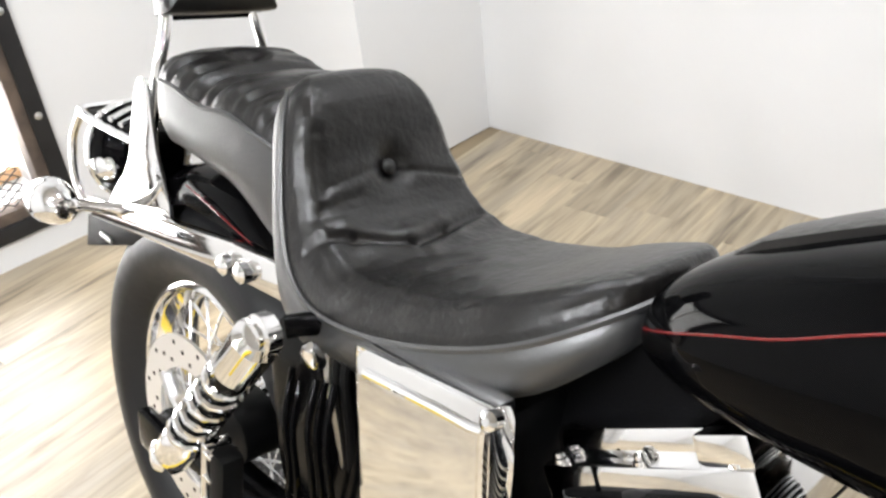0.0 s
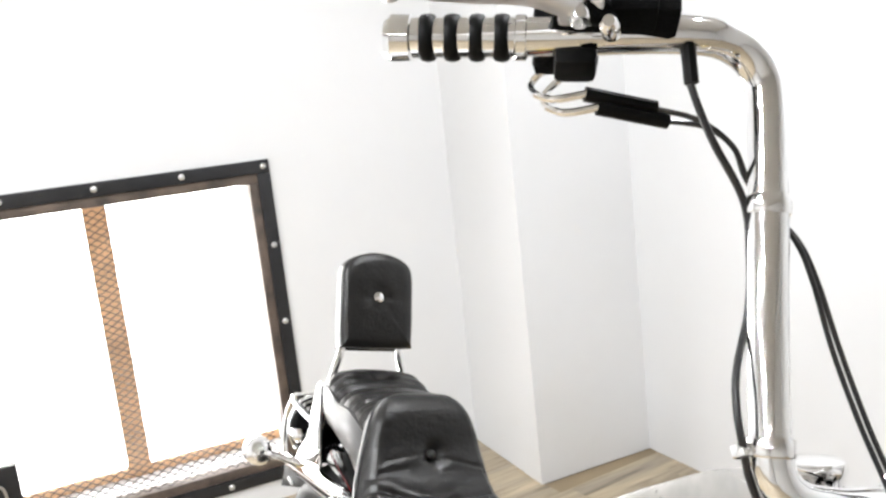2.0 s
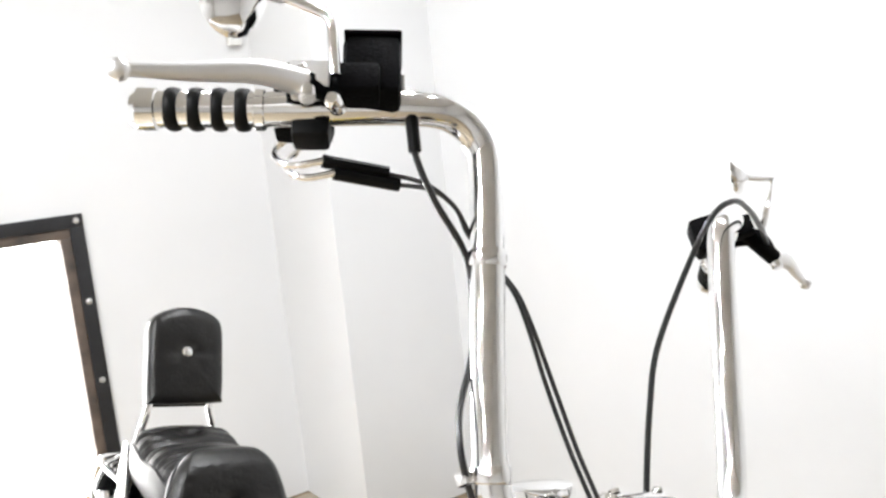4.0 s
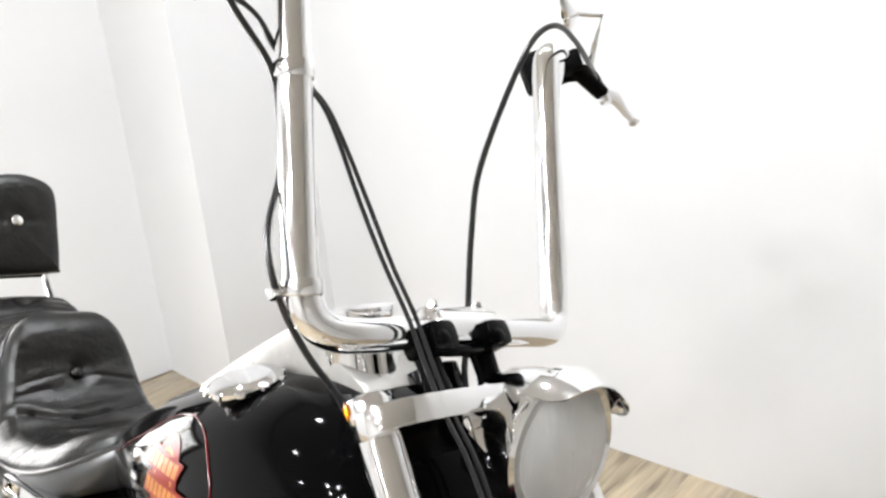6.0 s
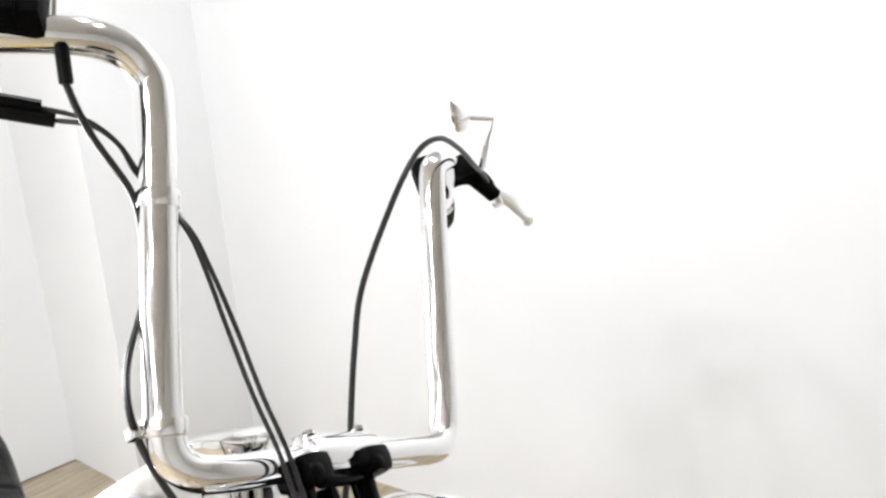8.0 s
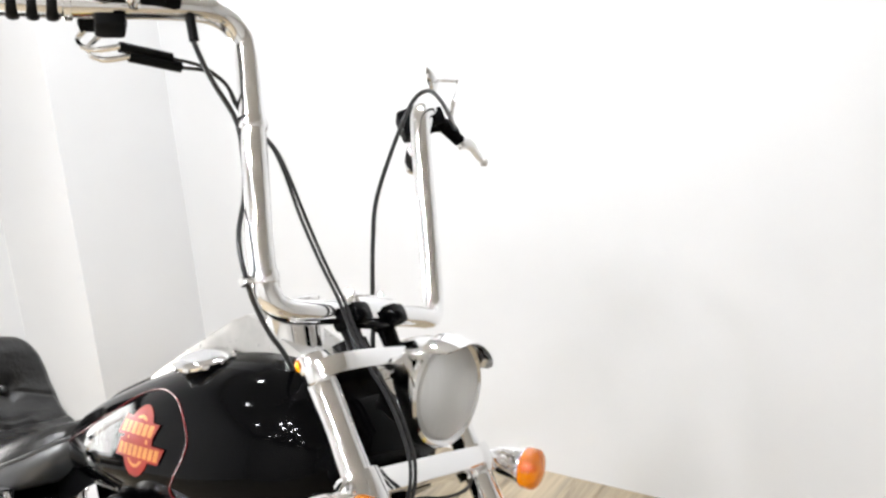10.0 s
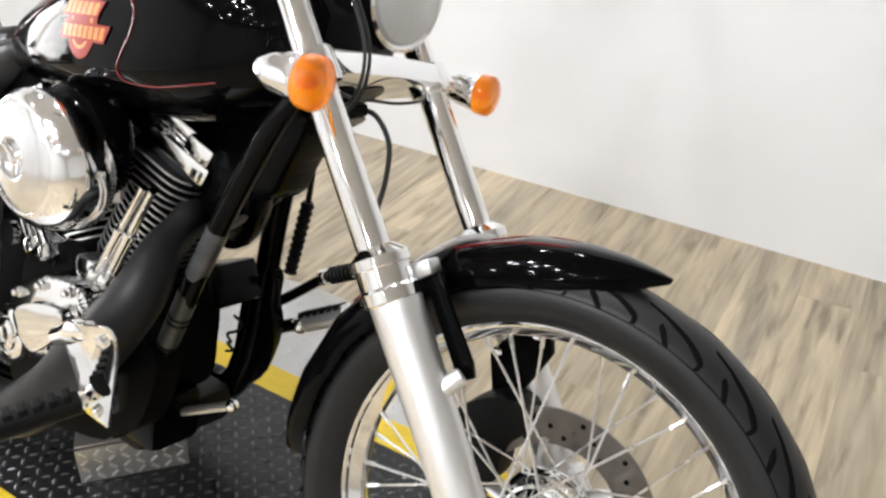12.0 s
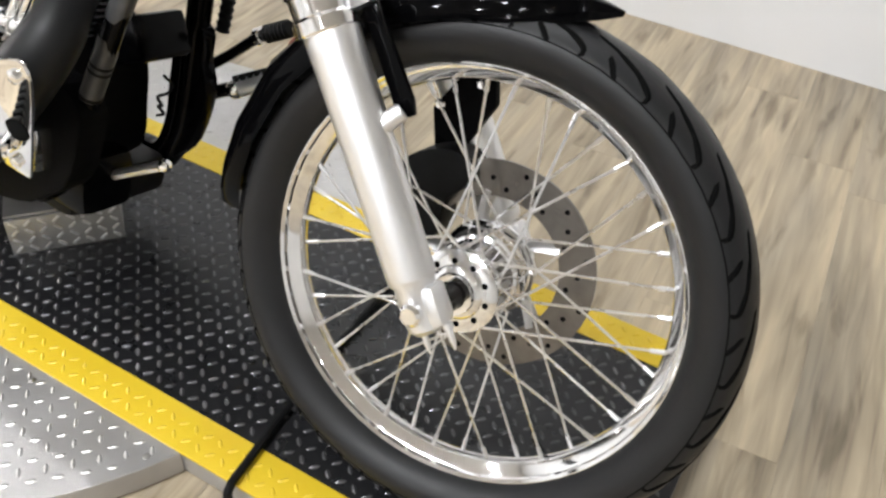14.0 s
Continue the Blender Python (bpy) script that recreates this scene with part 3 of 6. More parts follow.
def wheel(prefix, at, xf, rim_r, out_r, hw, rim_hw, spokes, hub_r, hub_hw):
    tyre = part(prefix + "_tyre", ring_section(bmesh.new(), tyre_profile(rim_r, out_r, hw), at), RUBBER, bike, "worn black road tyre", xf, angle=50)
    bm = ring_section(bmesh.new(), [(rim_r - 0.003, -rim_hw), (rim_r + 0.001, -rim_hw + 0.002), (rim_r, -rim_hw + 0.006), (rim_r - 0.012, -rim_hw + 0.009), (rim_r - 0.016, -rim_hw * 0.55),
                                    (rim_r - 0.028, -rim_hw * 0.3), (rim_r - 0.03, 0), (rim_r - 0.028, rim_hw * 0.3), (rim_r - 0.016, rim_hw * 0.55), (rim_r - 0.012, rim_hw - 0.009),
                                    (rim_r, rim_hw - 0.006), (rim_r + 0.001, rim_hw - 0.002), (rim_r - 0.003, rim_hw), (rim_r - 0.009, rim_hw + 0.0005), (rim_r - 0.0125, rim_hw - 0.003), (rim_r - 0.0135, rim_hw * 0.72), (rim_r - 0.0165, rim_hw * 0.66), (rim_r - 0.019, rim_hw * 0.52),
                                    (rim_r - 0.027, rim_hw * 0.34), (rim_r - 0.031, 0.002), (rim_r - 0.031, -0.002), (rim_r - 0.027, -rim_hw * 0.34), (rim_r - 0.019, -rim_hw * 0.52), (rim_r - 0.0165, -rim_hw * 0.66), (rim_r - 0.0135, -rim_hw * 0.72), (rim_r - 0.0125, -rim_hw + 0.003), (rim_r - 0.009, -rim_hw - 0.0005)], at)
    rim = part(prefix + "_rim", bm, CHROME, bike, "chromed spoked wheel rim", xf, angle=30)
    hb = lathe([(0.014, -hub_hw - 0.012), (0.022, -hub_hw - 0.012), (0.024, -hub_hw), (hub_r, -hub_hw), (hub_r + 0.002, -hub_hw + 0.004), (hub_r, -hub_hw + 0.009), (hub_r * 0.72, -hub_hw + 0.014),
                (hub_r * 0.66, -hub_hw * 0.4), (hub_r * 0.62, 0), (hub_r * 0.66, hub_hw * 0.4), (hub_r * 0.72, hub_hw - 0.014), (hub_r, hub_hw - 0.009), (hub_r + 0.002, hub_hw - 0.004), (hub_r, hub_hw), (0.024, hub_hw), (0.02, hub_hw + 0.012)], at, AX, 36)
    if prefix == "front_wheel":
        hb = lathe([(0.018, -0.068), (0.026, -0.068), (0.028, -0.062), (0.034, -0.060), (0.036, -0.057), (0.047, -0.056), (0.055, -0.052), (0.055, -0.047), (0.047, -0.043), (0.044, -0.040), (0.044, -0.030), (0.047, -0.028), (0.047, -0.022), (0.044, -0.020), (0.045, 0.0),
                    (0.050, 0.014), (0.054, 0.016), (0.054, 0.022), (0.052, 0.024), (0.058, 0.034), (0.066, 0.042), (0.067, 0.050), (0.063, 0.053), (0.03, 0.056), (0.02, 0.06)], at, AX, 48)
    hub = part(prefix + "_hub", hb, CHROME, bike, "chromed wheel hub", xf)
    if prefix == "front_wheel":
        part("axle_spacer", lathe([(0.010, -0.115), (0.0165, -0.115), (0.0165, -0.07), (0.0185, -0.068), (0.0185, -0.0655), (0.010, -0.0655)], at, AX, 24), FRAME_BLACK, hub, "black axle spacer", xf)
        for k in range(10):
            a = k * math.tau / 10
            part("flange_hole", lathe([(0.0042, -0.0566), (0.0042, -0.055)], Vector(at) + V(0.0415 * math.cos(a), -0.0004, 0.0415 * math.sin(a)), AX, 10), RECESS_SHADE, hub, xf=xf)
            part("hub_rib", box((0.003, 0.03, 0.006), Vector(at) + V(0.0465 * math.cos(a + 0.3), -0.004, 0.0465 * math.sin(a + 0.3)), 0.001, Matrix.Rotation(-a - 0.3, 3, "Y")), CAST, hub, xf=xf)
    for k in range(spokes):
        side = 1 if k % 2 else -1
        lean = 1 if (k // 2) % 2 else -1
        a1 = (k + 0.5) * math.tau / spokes
        a0 = a1 + lean * radians(52)
        p0 = Vector(at) + V(hub_r * 0.93 * math.cos(a0), side * (hub_hw - 0.004), hub_r * 0.93 * math.sin(a0))
        p1 = Vector(at) + V((rim_r - 0.031) * math.cos(a1), side * rim_hw * 0.2, (rim_r - 0.031) * math.sin(a1))
        sp = tube([p0, p1], 0.0019, 6)
        d = (p1 - p0).normalized()
        cyl(p1 - d * 0.016, p1 + d * 0.002, 0.0031, seg=6, bm=sp)
        part("spoke", sp, SPOKE, rim, xf=xf)
    return tyre, rim


tyre_f, rim_f = wheel("front_wheel", (0, 0, 0), ST, 0.287, 0.352, 0.056, 0.029, 40, 0.054, 0.052)


def tread_cuts(out_r, hw, at, xf, parent, count, name="tread_groove"):
    bm = bmesh.new()
    at = Vector(at)
    mid = 0.287 + (out_r - 0.287) * 0.48 if out_r > 0.33 else out_r - 0.045
    def on_tyre(ang, s, sgn, depth):
        r = mid + (out_r - mid) * math.cos(s) - depth * math.cos(s)
        return at + V(r * math.cos(ang), sgn * (hw - depth) * math.sin(s), r * math.sin(ang))
    for k in range(count):
        base = k * math.tau / count
        for sgn in (1, -1):
            turn = base + (0.5 * math.tau / count if sgn > 0 else 0)
            # dark tubes, slightly proud of the rubber, carry the grooves' painted shade
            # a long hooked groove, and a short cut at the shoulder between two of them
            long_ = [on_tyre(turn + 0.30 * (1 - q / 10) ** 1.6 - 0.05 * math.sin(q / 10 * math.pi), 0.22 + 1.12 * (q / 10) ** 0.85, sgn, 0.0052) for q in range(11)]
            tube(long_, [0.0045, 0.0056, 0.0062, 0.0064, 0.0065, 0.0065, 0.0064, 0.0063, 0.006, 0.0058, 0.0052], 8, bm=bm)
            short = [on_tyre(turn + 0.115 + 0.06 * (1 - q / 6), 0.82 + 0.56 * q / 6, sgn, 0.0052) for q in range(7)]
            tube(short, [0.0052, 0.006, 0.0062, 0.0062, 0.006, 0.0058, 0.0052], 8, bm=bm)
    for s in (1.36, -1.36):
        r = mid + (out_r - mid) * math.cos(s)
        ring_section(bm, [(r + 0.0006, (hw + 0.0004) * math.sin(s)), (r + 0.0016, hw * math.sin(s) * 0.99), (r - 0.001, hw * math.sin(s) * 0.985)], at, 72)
    ob = part(name, bm, RECESS_SHADE, parent, "curved tread grooves, their shade painted as near-black tubes", xf)
    ob["kind"] = "stuff"
    return ob


tread_cuts(0.352, 0.056, (0, 0, 0), ST, tyre_f, 24)
part("valve_stem", tube([(0.02, 0.0, -0.252), (0.016, -0.004, -0.225)], [0.005, 0.004], 8), RUB_BLACK, rim_f, xf=ST)


def brake_disc(name, at, r, xf, steel, r_in=0.055):
    bm = bmesh.new()
    at = Vector(at)
    n = 60
    prof = [(r, -0.0025), (r, 0.0025), (r * 0.66, 0.0025), (r * 0.66, -0.0025)]
    ring_section(bm, prof, at, n)
    disc = part(name, bm, steel, bike, "drilled steel brake disc", xf, angle=30)
    sb = bmesh.new()
    for k in range(5):
        a = k * math.tau / 5
        d = V(math.cos(a), 0, math.sin(a))
        t = V(-math.sin(a), 0, math.cos(a))
        tube([at + d * r_in * 0.7, at + d * r * 0.45 + t * 0.012, at + d * r * 0.7], [0.012, 0.009, 0.011], 6, 3, bm=sb, flat=0.3)
    ring_section(sb, [(r_in, -0.004), (r_in, 0.004), (r_in * 0.55, 0.004), (r_in * 0.55, -0.004)], at, 30)
    part("disc_carrier", sb, CAST, disc, "spoked disc carrier", xf)
    for k in range(36):
        a = k * math.tau / 36
        rr = r * (0.74 + 0.09 * (k % 3))
        part("cooling_hole", lathe([(0.0038, -0.0029), (0.0038, 0.0029)], at + V(rr * math.cos(a), 0, rr * math.sin(a)), AX, 8), RECESS_SHADE, disc, xf=xf)
    return disc


brake_disc("front_brake_disc", (0, 0.064, 0), 0.146, ST, DISC_STEEL)
cal = prism(smooth_outline([(-0.125, 0.085), (-0.10, 0.155), (-0.045, 0.175), (0.01, 0.16), (0.02, 0.12), (-0.03, 0.10), (-0.06, 0.06), (-0.10, 0.055)], 4), 0.06, "xz", 0.045, 0.006)
calo = part("front_brake_caliper", cal, MATT_BLACK, bike, "black brake caliper", ST)
part("caliper_bracket", prism([(-0.02, 0.15), (0.06, 0.20), (0.075, 0.245), (0.03, 0.255), (-0.03, 0.225), (-0.05, 0.16)], 0.016, "xz", 0.095, 0.003), WRINKLE, calo, xf=ST)
for u, w in ((0.052, 0.232), (-0.015, 0.225)):
    part("caliper_bolt", lathe([(0.008, 0), (0.008, 0.006), (0.005, 0.009)], (u, 0.094, w), (0, -1, 0), 8), CHROME, calo, xf=ST)

# forks
for sgn, nm in ((-1, "right"), (1, "left")):
    v = 0.14 * sgn
    sl = lathe([(0.018, -0.018), (0.0235, -0.013), (0.0245, 0.0), (0.0245, 0.04), (0.029, 0.046), (0.0295, 0.05), (0.0305, 0.2), (0.032, 0.31), (0.0325, 0.335), (0.031, 0.34)], (-0.002, v, 0), (0, 0, 1), 28)
    slider = part("fork_slider", sl, SATIN, bike, "satin aluminium fork slider", ST)
    part("axle_boss", box((0.030, 0.038, 0.05), (0.014, v, 0.012), 0.009), SATIN, slider, xf=ST)
    part("pinch_lobe", cyl((-0.010, v, -0.022), (-0.010, v, 0.036), 0.013, 0.0145, 18, bev=0.004), SATIN, slider, xf=ST)
    part("axle_nut", lathe([(0.012, 0), (0.014, 0.002), (0.014, 0.01), (0.010, 0.014)], (0.0, v + sgn * 0.024, 0.012), (0, sgn, 0), 12), CHROME, slider, xf=ST)
    for du in (-0.014, 0.02):
        part("pinch_stud", lathe([(0.0065, 0), (0.0065, 0.008), (0.0042, 0.009), (0.0042, 0.022), (0.0015, 0.034)], (du + 0.004, v, -0.012), (0, 0, -1), 10), SATIN, slider, xf=ST)
    part("dust_cover", lathe([(0.034, 0.335), (0.037, 0.338), (0.037, 0.352), (0.0335, 0.356), (0.0335, 0.378), (0.037, 0.38), (0.037, 0.392), (0.030, 0.398), (0.0225, 0.404)], (-0.006, v, 0), (0, 0, 1), 28), CHROME, slider, "chromed fork collar", ST)
    part("fork_tube", cyl((-0.009, v, 0.39), (-0.013, v, 0.80), 0.0212, 0.0212, 28, bev=0.002), CHROME, bike, "chromed fork tube", ST)
    part("fork_cap", lathe([(0.0225, 0.785), (0.0235, 0.787), (0.0235, 0.802), (0.021, 0.808), (0.013, 0.811), (0.001, 0.811)], (-0.013, v, 0), (0, 0, 1), 24), CHROME, bike, "chromed fork top cap", ST)
    part("side_reflector", lathe([(0.008, 0), (0.008, 0.004), (0.001, 0.006)], (-0.022, v + sgn * 0.018, 0.80), (-0.6, sgn, 0), 12), AMBER, bike, "small amber reflector", ST)
    # fender brackets
    part("fender_lug", box((0.04, 0.03, 0.02), (0.03, v - sgn * 0.026, 0.362), 0.006), CAST, bike, "", ST)
    part("fender_stay_lug", cyl((0.02, v, 0.222), (0.046, v - sgn * 0.012, 0.231), 0.0115, 0.0105, 16, bev=0.002), SATIN, bike, "", ST)

# triple clamps
lo = prism(smooth_outline([(-0.034, -0.166), (0.010, -0.166), (0.017, -0.10), (0.019, 0), (0.017, 0.10), (0.010, 0.166), (-0.034, 0.166), (-0.05, 0.09), (-0.075, 0), (-0.05, -0.09)], 4), 0.031, "xy", 0.615, 0.004)
for v in (-0.14, 0.14):
    lathe([(0.0215, 0.606), (0.030, 0.607), (0.031, 0.612), (0.031, 0.644), (0.030, 0.649), (0.0215, 0.65)], (-0.012, v, 0), (0, 0, 1), 28, lo)

part("lower_fork_clamp", lo, CHROME, bike, "chromed lower fork clamp", ST)
up_ = prism(smooth_outline([(-0.024, -0.158), (0.02, -0.158), (0.040, -0.10), (0.046, 0), (0.040, 0.10), (0.02, 0.158), (-0.024, 0.158), (-0.06, 0.09), (-0.075, 0), (-0.06, -0.09)], 4), 0.026, "xy", 0.768, 0.004)
part("upper_fork_clamp", up_, CHROME, bike, "chromed upper fork clamp", ST)
part("steering_stem", cyl((-0.045, 0, 0.612), (-0.055, 0, 0.84), 0.034, seg=20), FRAME_BLACK, bike, "", ST)
part("stem_nut", lathe([(0.028, 0.735), (0.028, 0.757), (0.024, 0.76), (0.024, 0.775), (0.03, 0.778)], (0.0, -0.02, 0), (0, 0, 1), 18), CHROME, bike, "", ST)

# front fender
FEN = [(43, 0.004), (46.5, 0.02), (52, 0.036), (59, 0.05), (70, 0.062), (85, 0.068), (100, 0.07), (115, 0.071), (130, 0.067), (140, 0.064), (146, 0.06), (149, 0.052)]


def fender(rows, r_mid, drop, at, n=14, thick=0.003):
    bm = bmesh.new()
    at = Vector(at)
    for inner in (0, 1):
        loops = []
        for deg, hw in rows:
            a = radians(deg)
            loop = []
            for k in range(n + 1):
                q = -1 + 2 * k / n
                r = r_mid - drop * min(1, hw / 0.05) * (1 - math.cos(abs(q) ** 1.6 * math.pi / 2)) - inner * thick
                loop.append(at + V(r * math.cos(a), hw * math.sin(q * math.pi / 2) if abs(q) < 1 else hw * q, r * math.sin(a)))
            loops.append(loop)
        rings(bm, loops, closed_ring=False, cap=False)
    bmesh.ops.remove_doubles(bm, verts=bm.verts, dist=0.0004)
    return bm


ff = part("front_fender", fender(FEN, 0.382, 0.048, (0, 0, 0)), PAINT, bike, "glossy black front fender with red pinstripes", ST)
for sgn in (1, -1):
    pts = []
    for k in range(14):
        a = radians(52 + k * 4.5)
        hw = 0.036
        pts.append(V(0.3785 * math.cos(a), sgn * hw * min(1, (k + 2) / 6), 0.3785 * math.sin(a)))
    part("pinstripe", tube(pts, 0.0013, 6, 2), RED, ff, "thin red pinstripe", ST)
    part("fender_brace", prism([(0.034, 0.222), (0.052, 0.222), (0.056, 0.24), (0.05, 0.355), (0.03, 0.355), (0.03, 0.24)], 0.008, "xz", sgn * 0.112 - 0.004, 0.002), PAINT, ff, "black fender brace", ST)
part("fender_bridge", tube([(0.015, -0.13, 0.36), (0.03, -0.09, 0.372), (0.034, 0, 0.381), (0.03, 0.09, 0.372), (0.015, 0.13, 0.36)], 0.012, 10, 4, flat=0.5), CAST, bike, "cast aluminium fender bridge", ST)

# headlamp
HD = V(0.82, -0.11, -0.57)
HC = V(0.0215, 0.033, 0.7435)
shell = lathe([(0.001, -0.072), (0.02, -0.07), (0.045, -0.058), (0.064, -0.03), (0.071, 0.0), (0.073, 0.026), (0.0735, 0.028), (0.078, 0.030), (0.0795, 0.037), (0.078, 0.046), (0.073, 0.0485), (0.068, 0.046), (0.068, 0.03), (0.05, -0.02), (0.001, -0.045)], HC, HD, 44)
hl = part("headlamp", shell, CHROME, bike, "chromed bullet headlamp with clear lens", ST)
part("reflector", lathe([(0.068, 0.036), (0.062, 0.016), (0.05, -0.004), (0.034, -0.018), (0.016, -0.026), (0.001, -0.028)], HC, HD, 40, cap=False), REFLECTOR, hl, "", ST)
part("lens", lathe([(0.0685, 0.042), (0.065, 0.049), (0.045, 0.056), (0.02, 0.059), (0.001, 0.06), (0.001, 0.057), (0.02, 0.056), (0.045, 0.053), (0.063, 0.046), (0.0675, 0.041)], HC, HD, 40, cap=False), LENSGLASS, hl, "clear fluted glass lens", ST).visible_shadow = False
part("bulb", lathe([(0.008, -0.03), (0.009, 0.0), (0.006, 0.018), (0.001, 0.02)], HC, HD, 14), REFLECTOR, hl, "", ST)


def visor():
    """A hood over the upper rim of the lamp, drawn in a little towards its front edge."""
    bm = bmesh.new()
    m = Matrix.Translation(HC) @ frame_to(HD, (0, 0, 1))
    loops = []
    for layer in (0, 1):
        for k in range(11):
            q = k / 10 if layer == 0 else 1 - k / 10
            ring = []
            for n in range(33):
                e = n / 16 - 1
                a = radians(14) + radians(58) * e
                reach = 0.044 * math.sqrt(1 - abs(e) ** 7)
                r = 0.0808 - 0.009 * (q * reach / 0.044) ** 1.5 - 0.0015 * layer
                ring.append(m @ V(r * math.sin(a), r * math.cos(a), 0.034 + q * reach))
            loops.append(ring)
    rings(bm, loops, closed_ring=False, cap=False)
    return bm


part("visor", visor(), CHROME, hl, "chromed lamp visor", ST)
part("lamp_bracket", tube([(0.0, 0, 0.70), (-0.01, 0, 0.735), (0.0, 0.005, 0.765)], [0.02, 0.016, 0.02], 12, 3), CHROME, hl, "", ST)

# turn signals
for sgn in (-1, 1):
    c = V(0.02, 0.217 * sgn - 0.02, 0.6045 + 0.002 * sgn)
    d = V(0.80, 0.0, -0.58)
    body_ = lathe([(0.001, -0.05), (0.009, -0.047), (0.017, -0.036), (0.024, -0.014), (0.0265, 0.01), (0.0285, 0.02), (0.0275, 0.022)], c, d, 30)
    ts = part("turn_signal", body_, CHROME, bike, "chromed bullet turn signal with amber lens", ST)
    part("lens", lathe([(0.0275, 0.02), (0.0303, 0.022), (0.0308, 0.036), (0.0295, 0.0405), (0.025, 0.044), (0.014, 0.0465), (0.001, 0.047)], c, d, 30), AMBER, ts, "amber plastic lens", ST).visible_shadow = False
    part("signal_reflector", lathe([(0.025, 0.022), (0.018, 0.014), (0.001, 0.012)], c, d, 24, cap=False), REFLECTOR, ts, "", ST)
    part("signal_bulb", ball(c + d.normalized() * 0.022, 0.007, seg=12), AMBER, ts, "small amber bulb", ST)
    part("stalk", tube([c + V(-0.015, -sgn * 0.02, 0.01), c + V(-0.02, -sgn * 0.05, 0.03), V(-0.012, sgn * 0.158, 0.632)], [0.012, 0.01, 0.012], 10, 3), CHROME, ts, "", ST)

# handlebar
V0 = -0.010
BAR_R = [(0.008, -0.08, 0.862), (0.004, -0.14, 0.862), (-0.003, -0.178, 0.871), (0.0, -0.196, 0.897), (0.022, -0.199, 0.965), (0.07, -0.2, 1.098), (0.096, -0.201, 1.172),
         (0.107, -0.207, 1.206), (0.109, -0.234, 1.228), (0.096, -0.285, 1.233), (0.027, -0.395, 1.246), (-0.041, -0.484, 1.268)]
BAR_L = [(0.008, 0.10, 0.860), (0.004, 0.15, 0.860), (-0.002, 0.184, 0.868), (0.001, 0.2, 0.893), (0.022, 0.203, 0.95), (0.07, 0.205, 1.08), (0.1, 0.207, 1.16),
         (0.111, 0.214, 1.192), (0.112, 0.246, 1.212), (0.082, 0.292, 1.224), (0.012, 0.385, 1.244), (-0.055, 0.48, 1.26)]
bar_pts = [V(*p) for p in reversed(BAR_R)] + [V(*p) for p in BAR_L]
hbar = part("handlebar", tube(bar_pts, 0.0168, 20, 5), CHROME, bike, "tall chromed ape-hanger handlebar", ST)
SIDES = (
    dict(a=V(0.027, -0.393, 1.246), b=V(-0.043, -0.485, 1.269), switch=V(0.036, -0.358, 1.247), perch=V(0.088, -0.345, 1.238), pivot=V(0.086, -0.392, 1.232), ball=V(0.058, -0.547, 1.211),
         stem=(V(0.104, -0.372, 1.235), V(0.112, -0.374, 1.262), V(0.116, -0.378, 1.29), V(0.10, -0.41, 1.315)), head=V(0.085, -0.45, 1.325), md=V(-0.85, 0.1, 0.4), oval=(1.2, 0.8)),
    dict(a=V(-0.013, 0.42, 1.25), b=V(-0.08, 0.512, 1.266), switch=V(0.034, 0.33, 1.247), perch=V(0.072, 0.378, 1.238), pivot=V(0.072, 0.426, 1.212), ball=V(0.06, 0.526, 1.191),
         stem=(V(0.09, 0.385, 1.24), V(0.11, 0.385, 1.265), V(0.119, 0.425, 1.31), V(0.116, 0.444, 1.33)), head=V(0.09, 0.38, 1.333), md=V(-0.8, -0.35, 0.3), oval=(0.62, 1.0)),
)
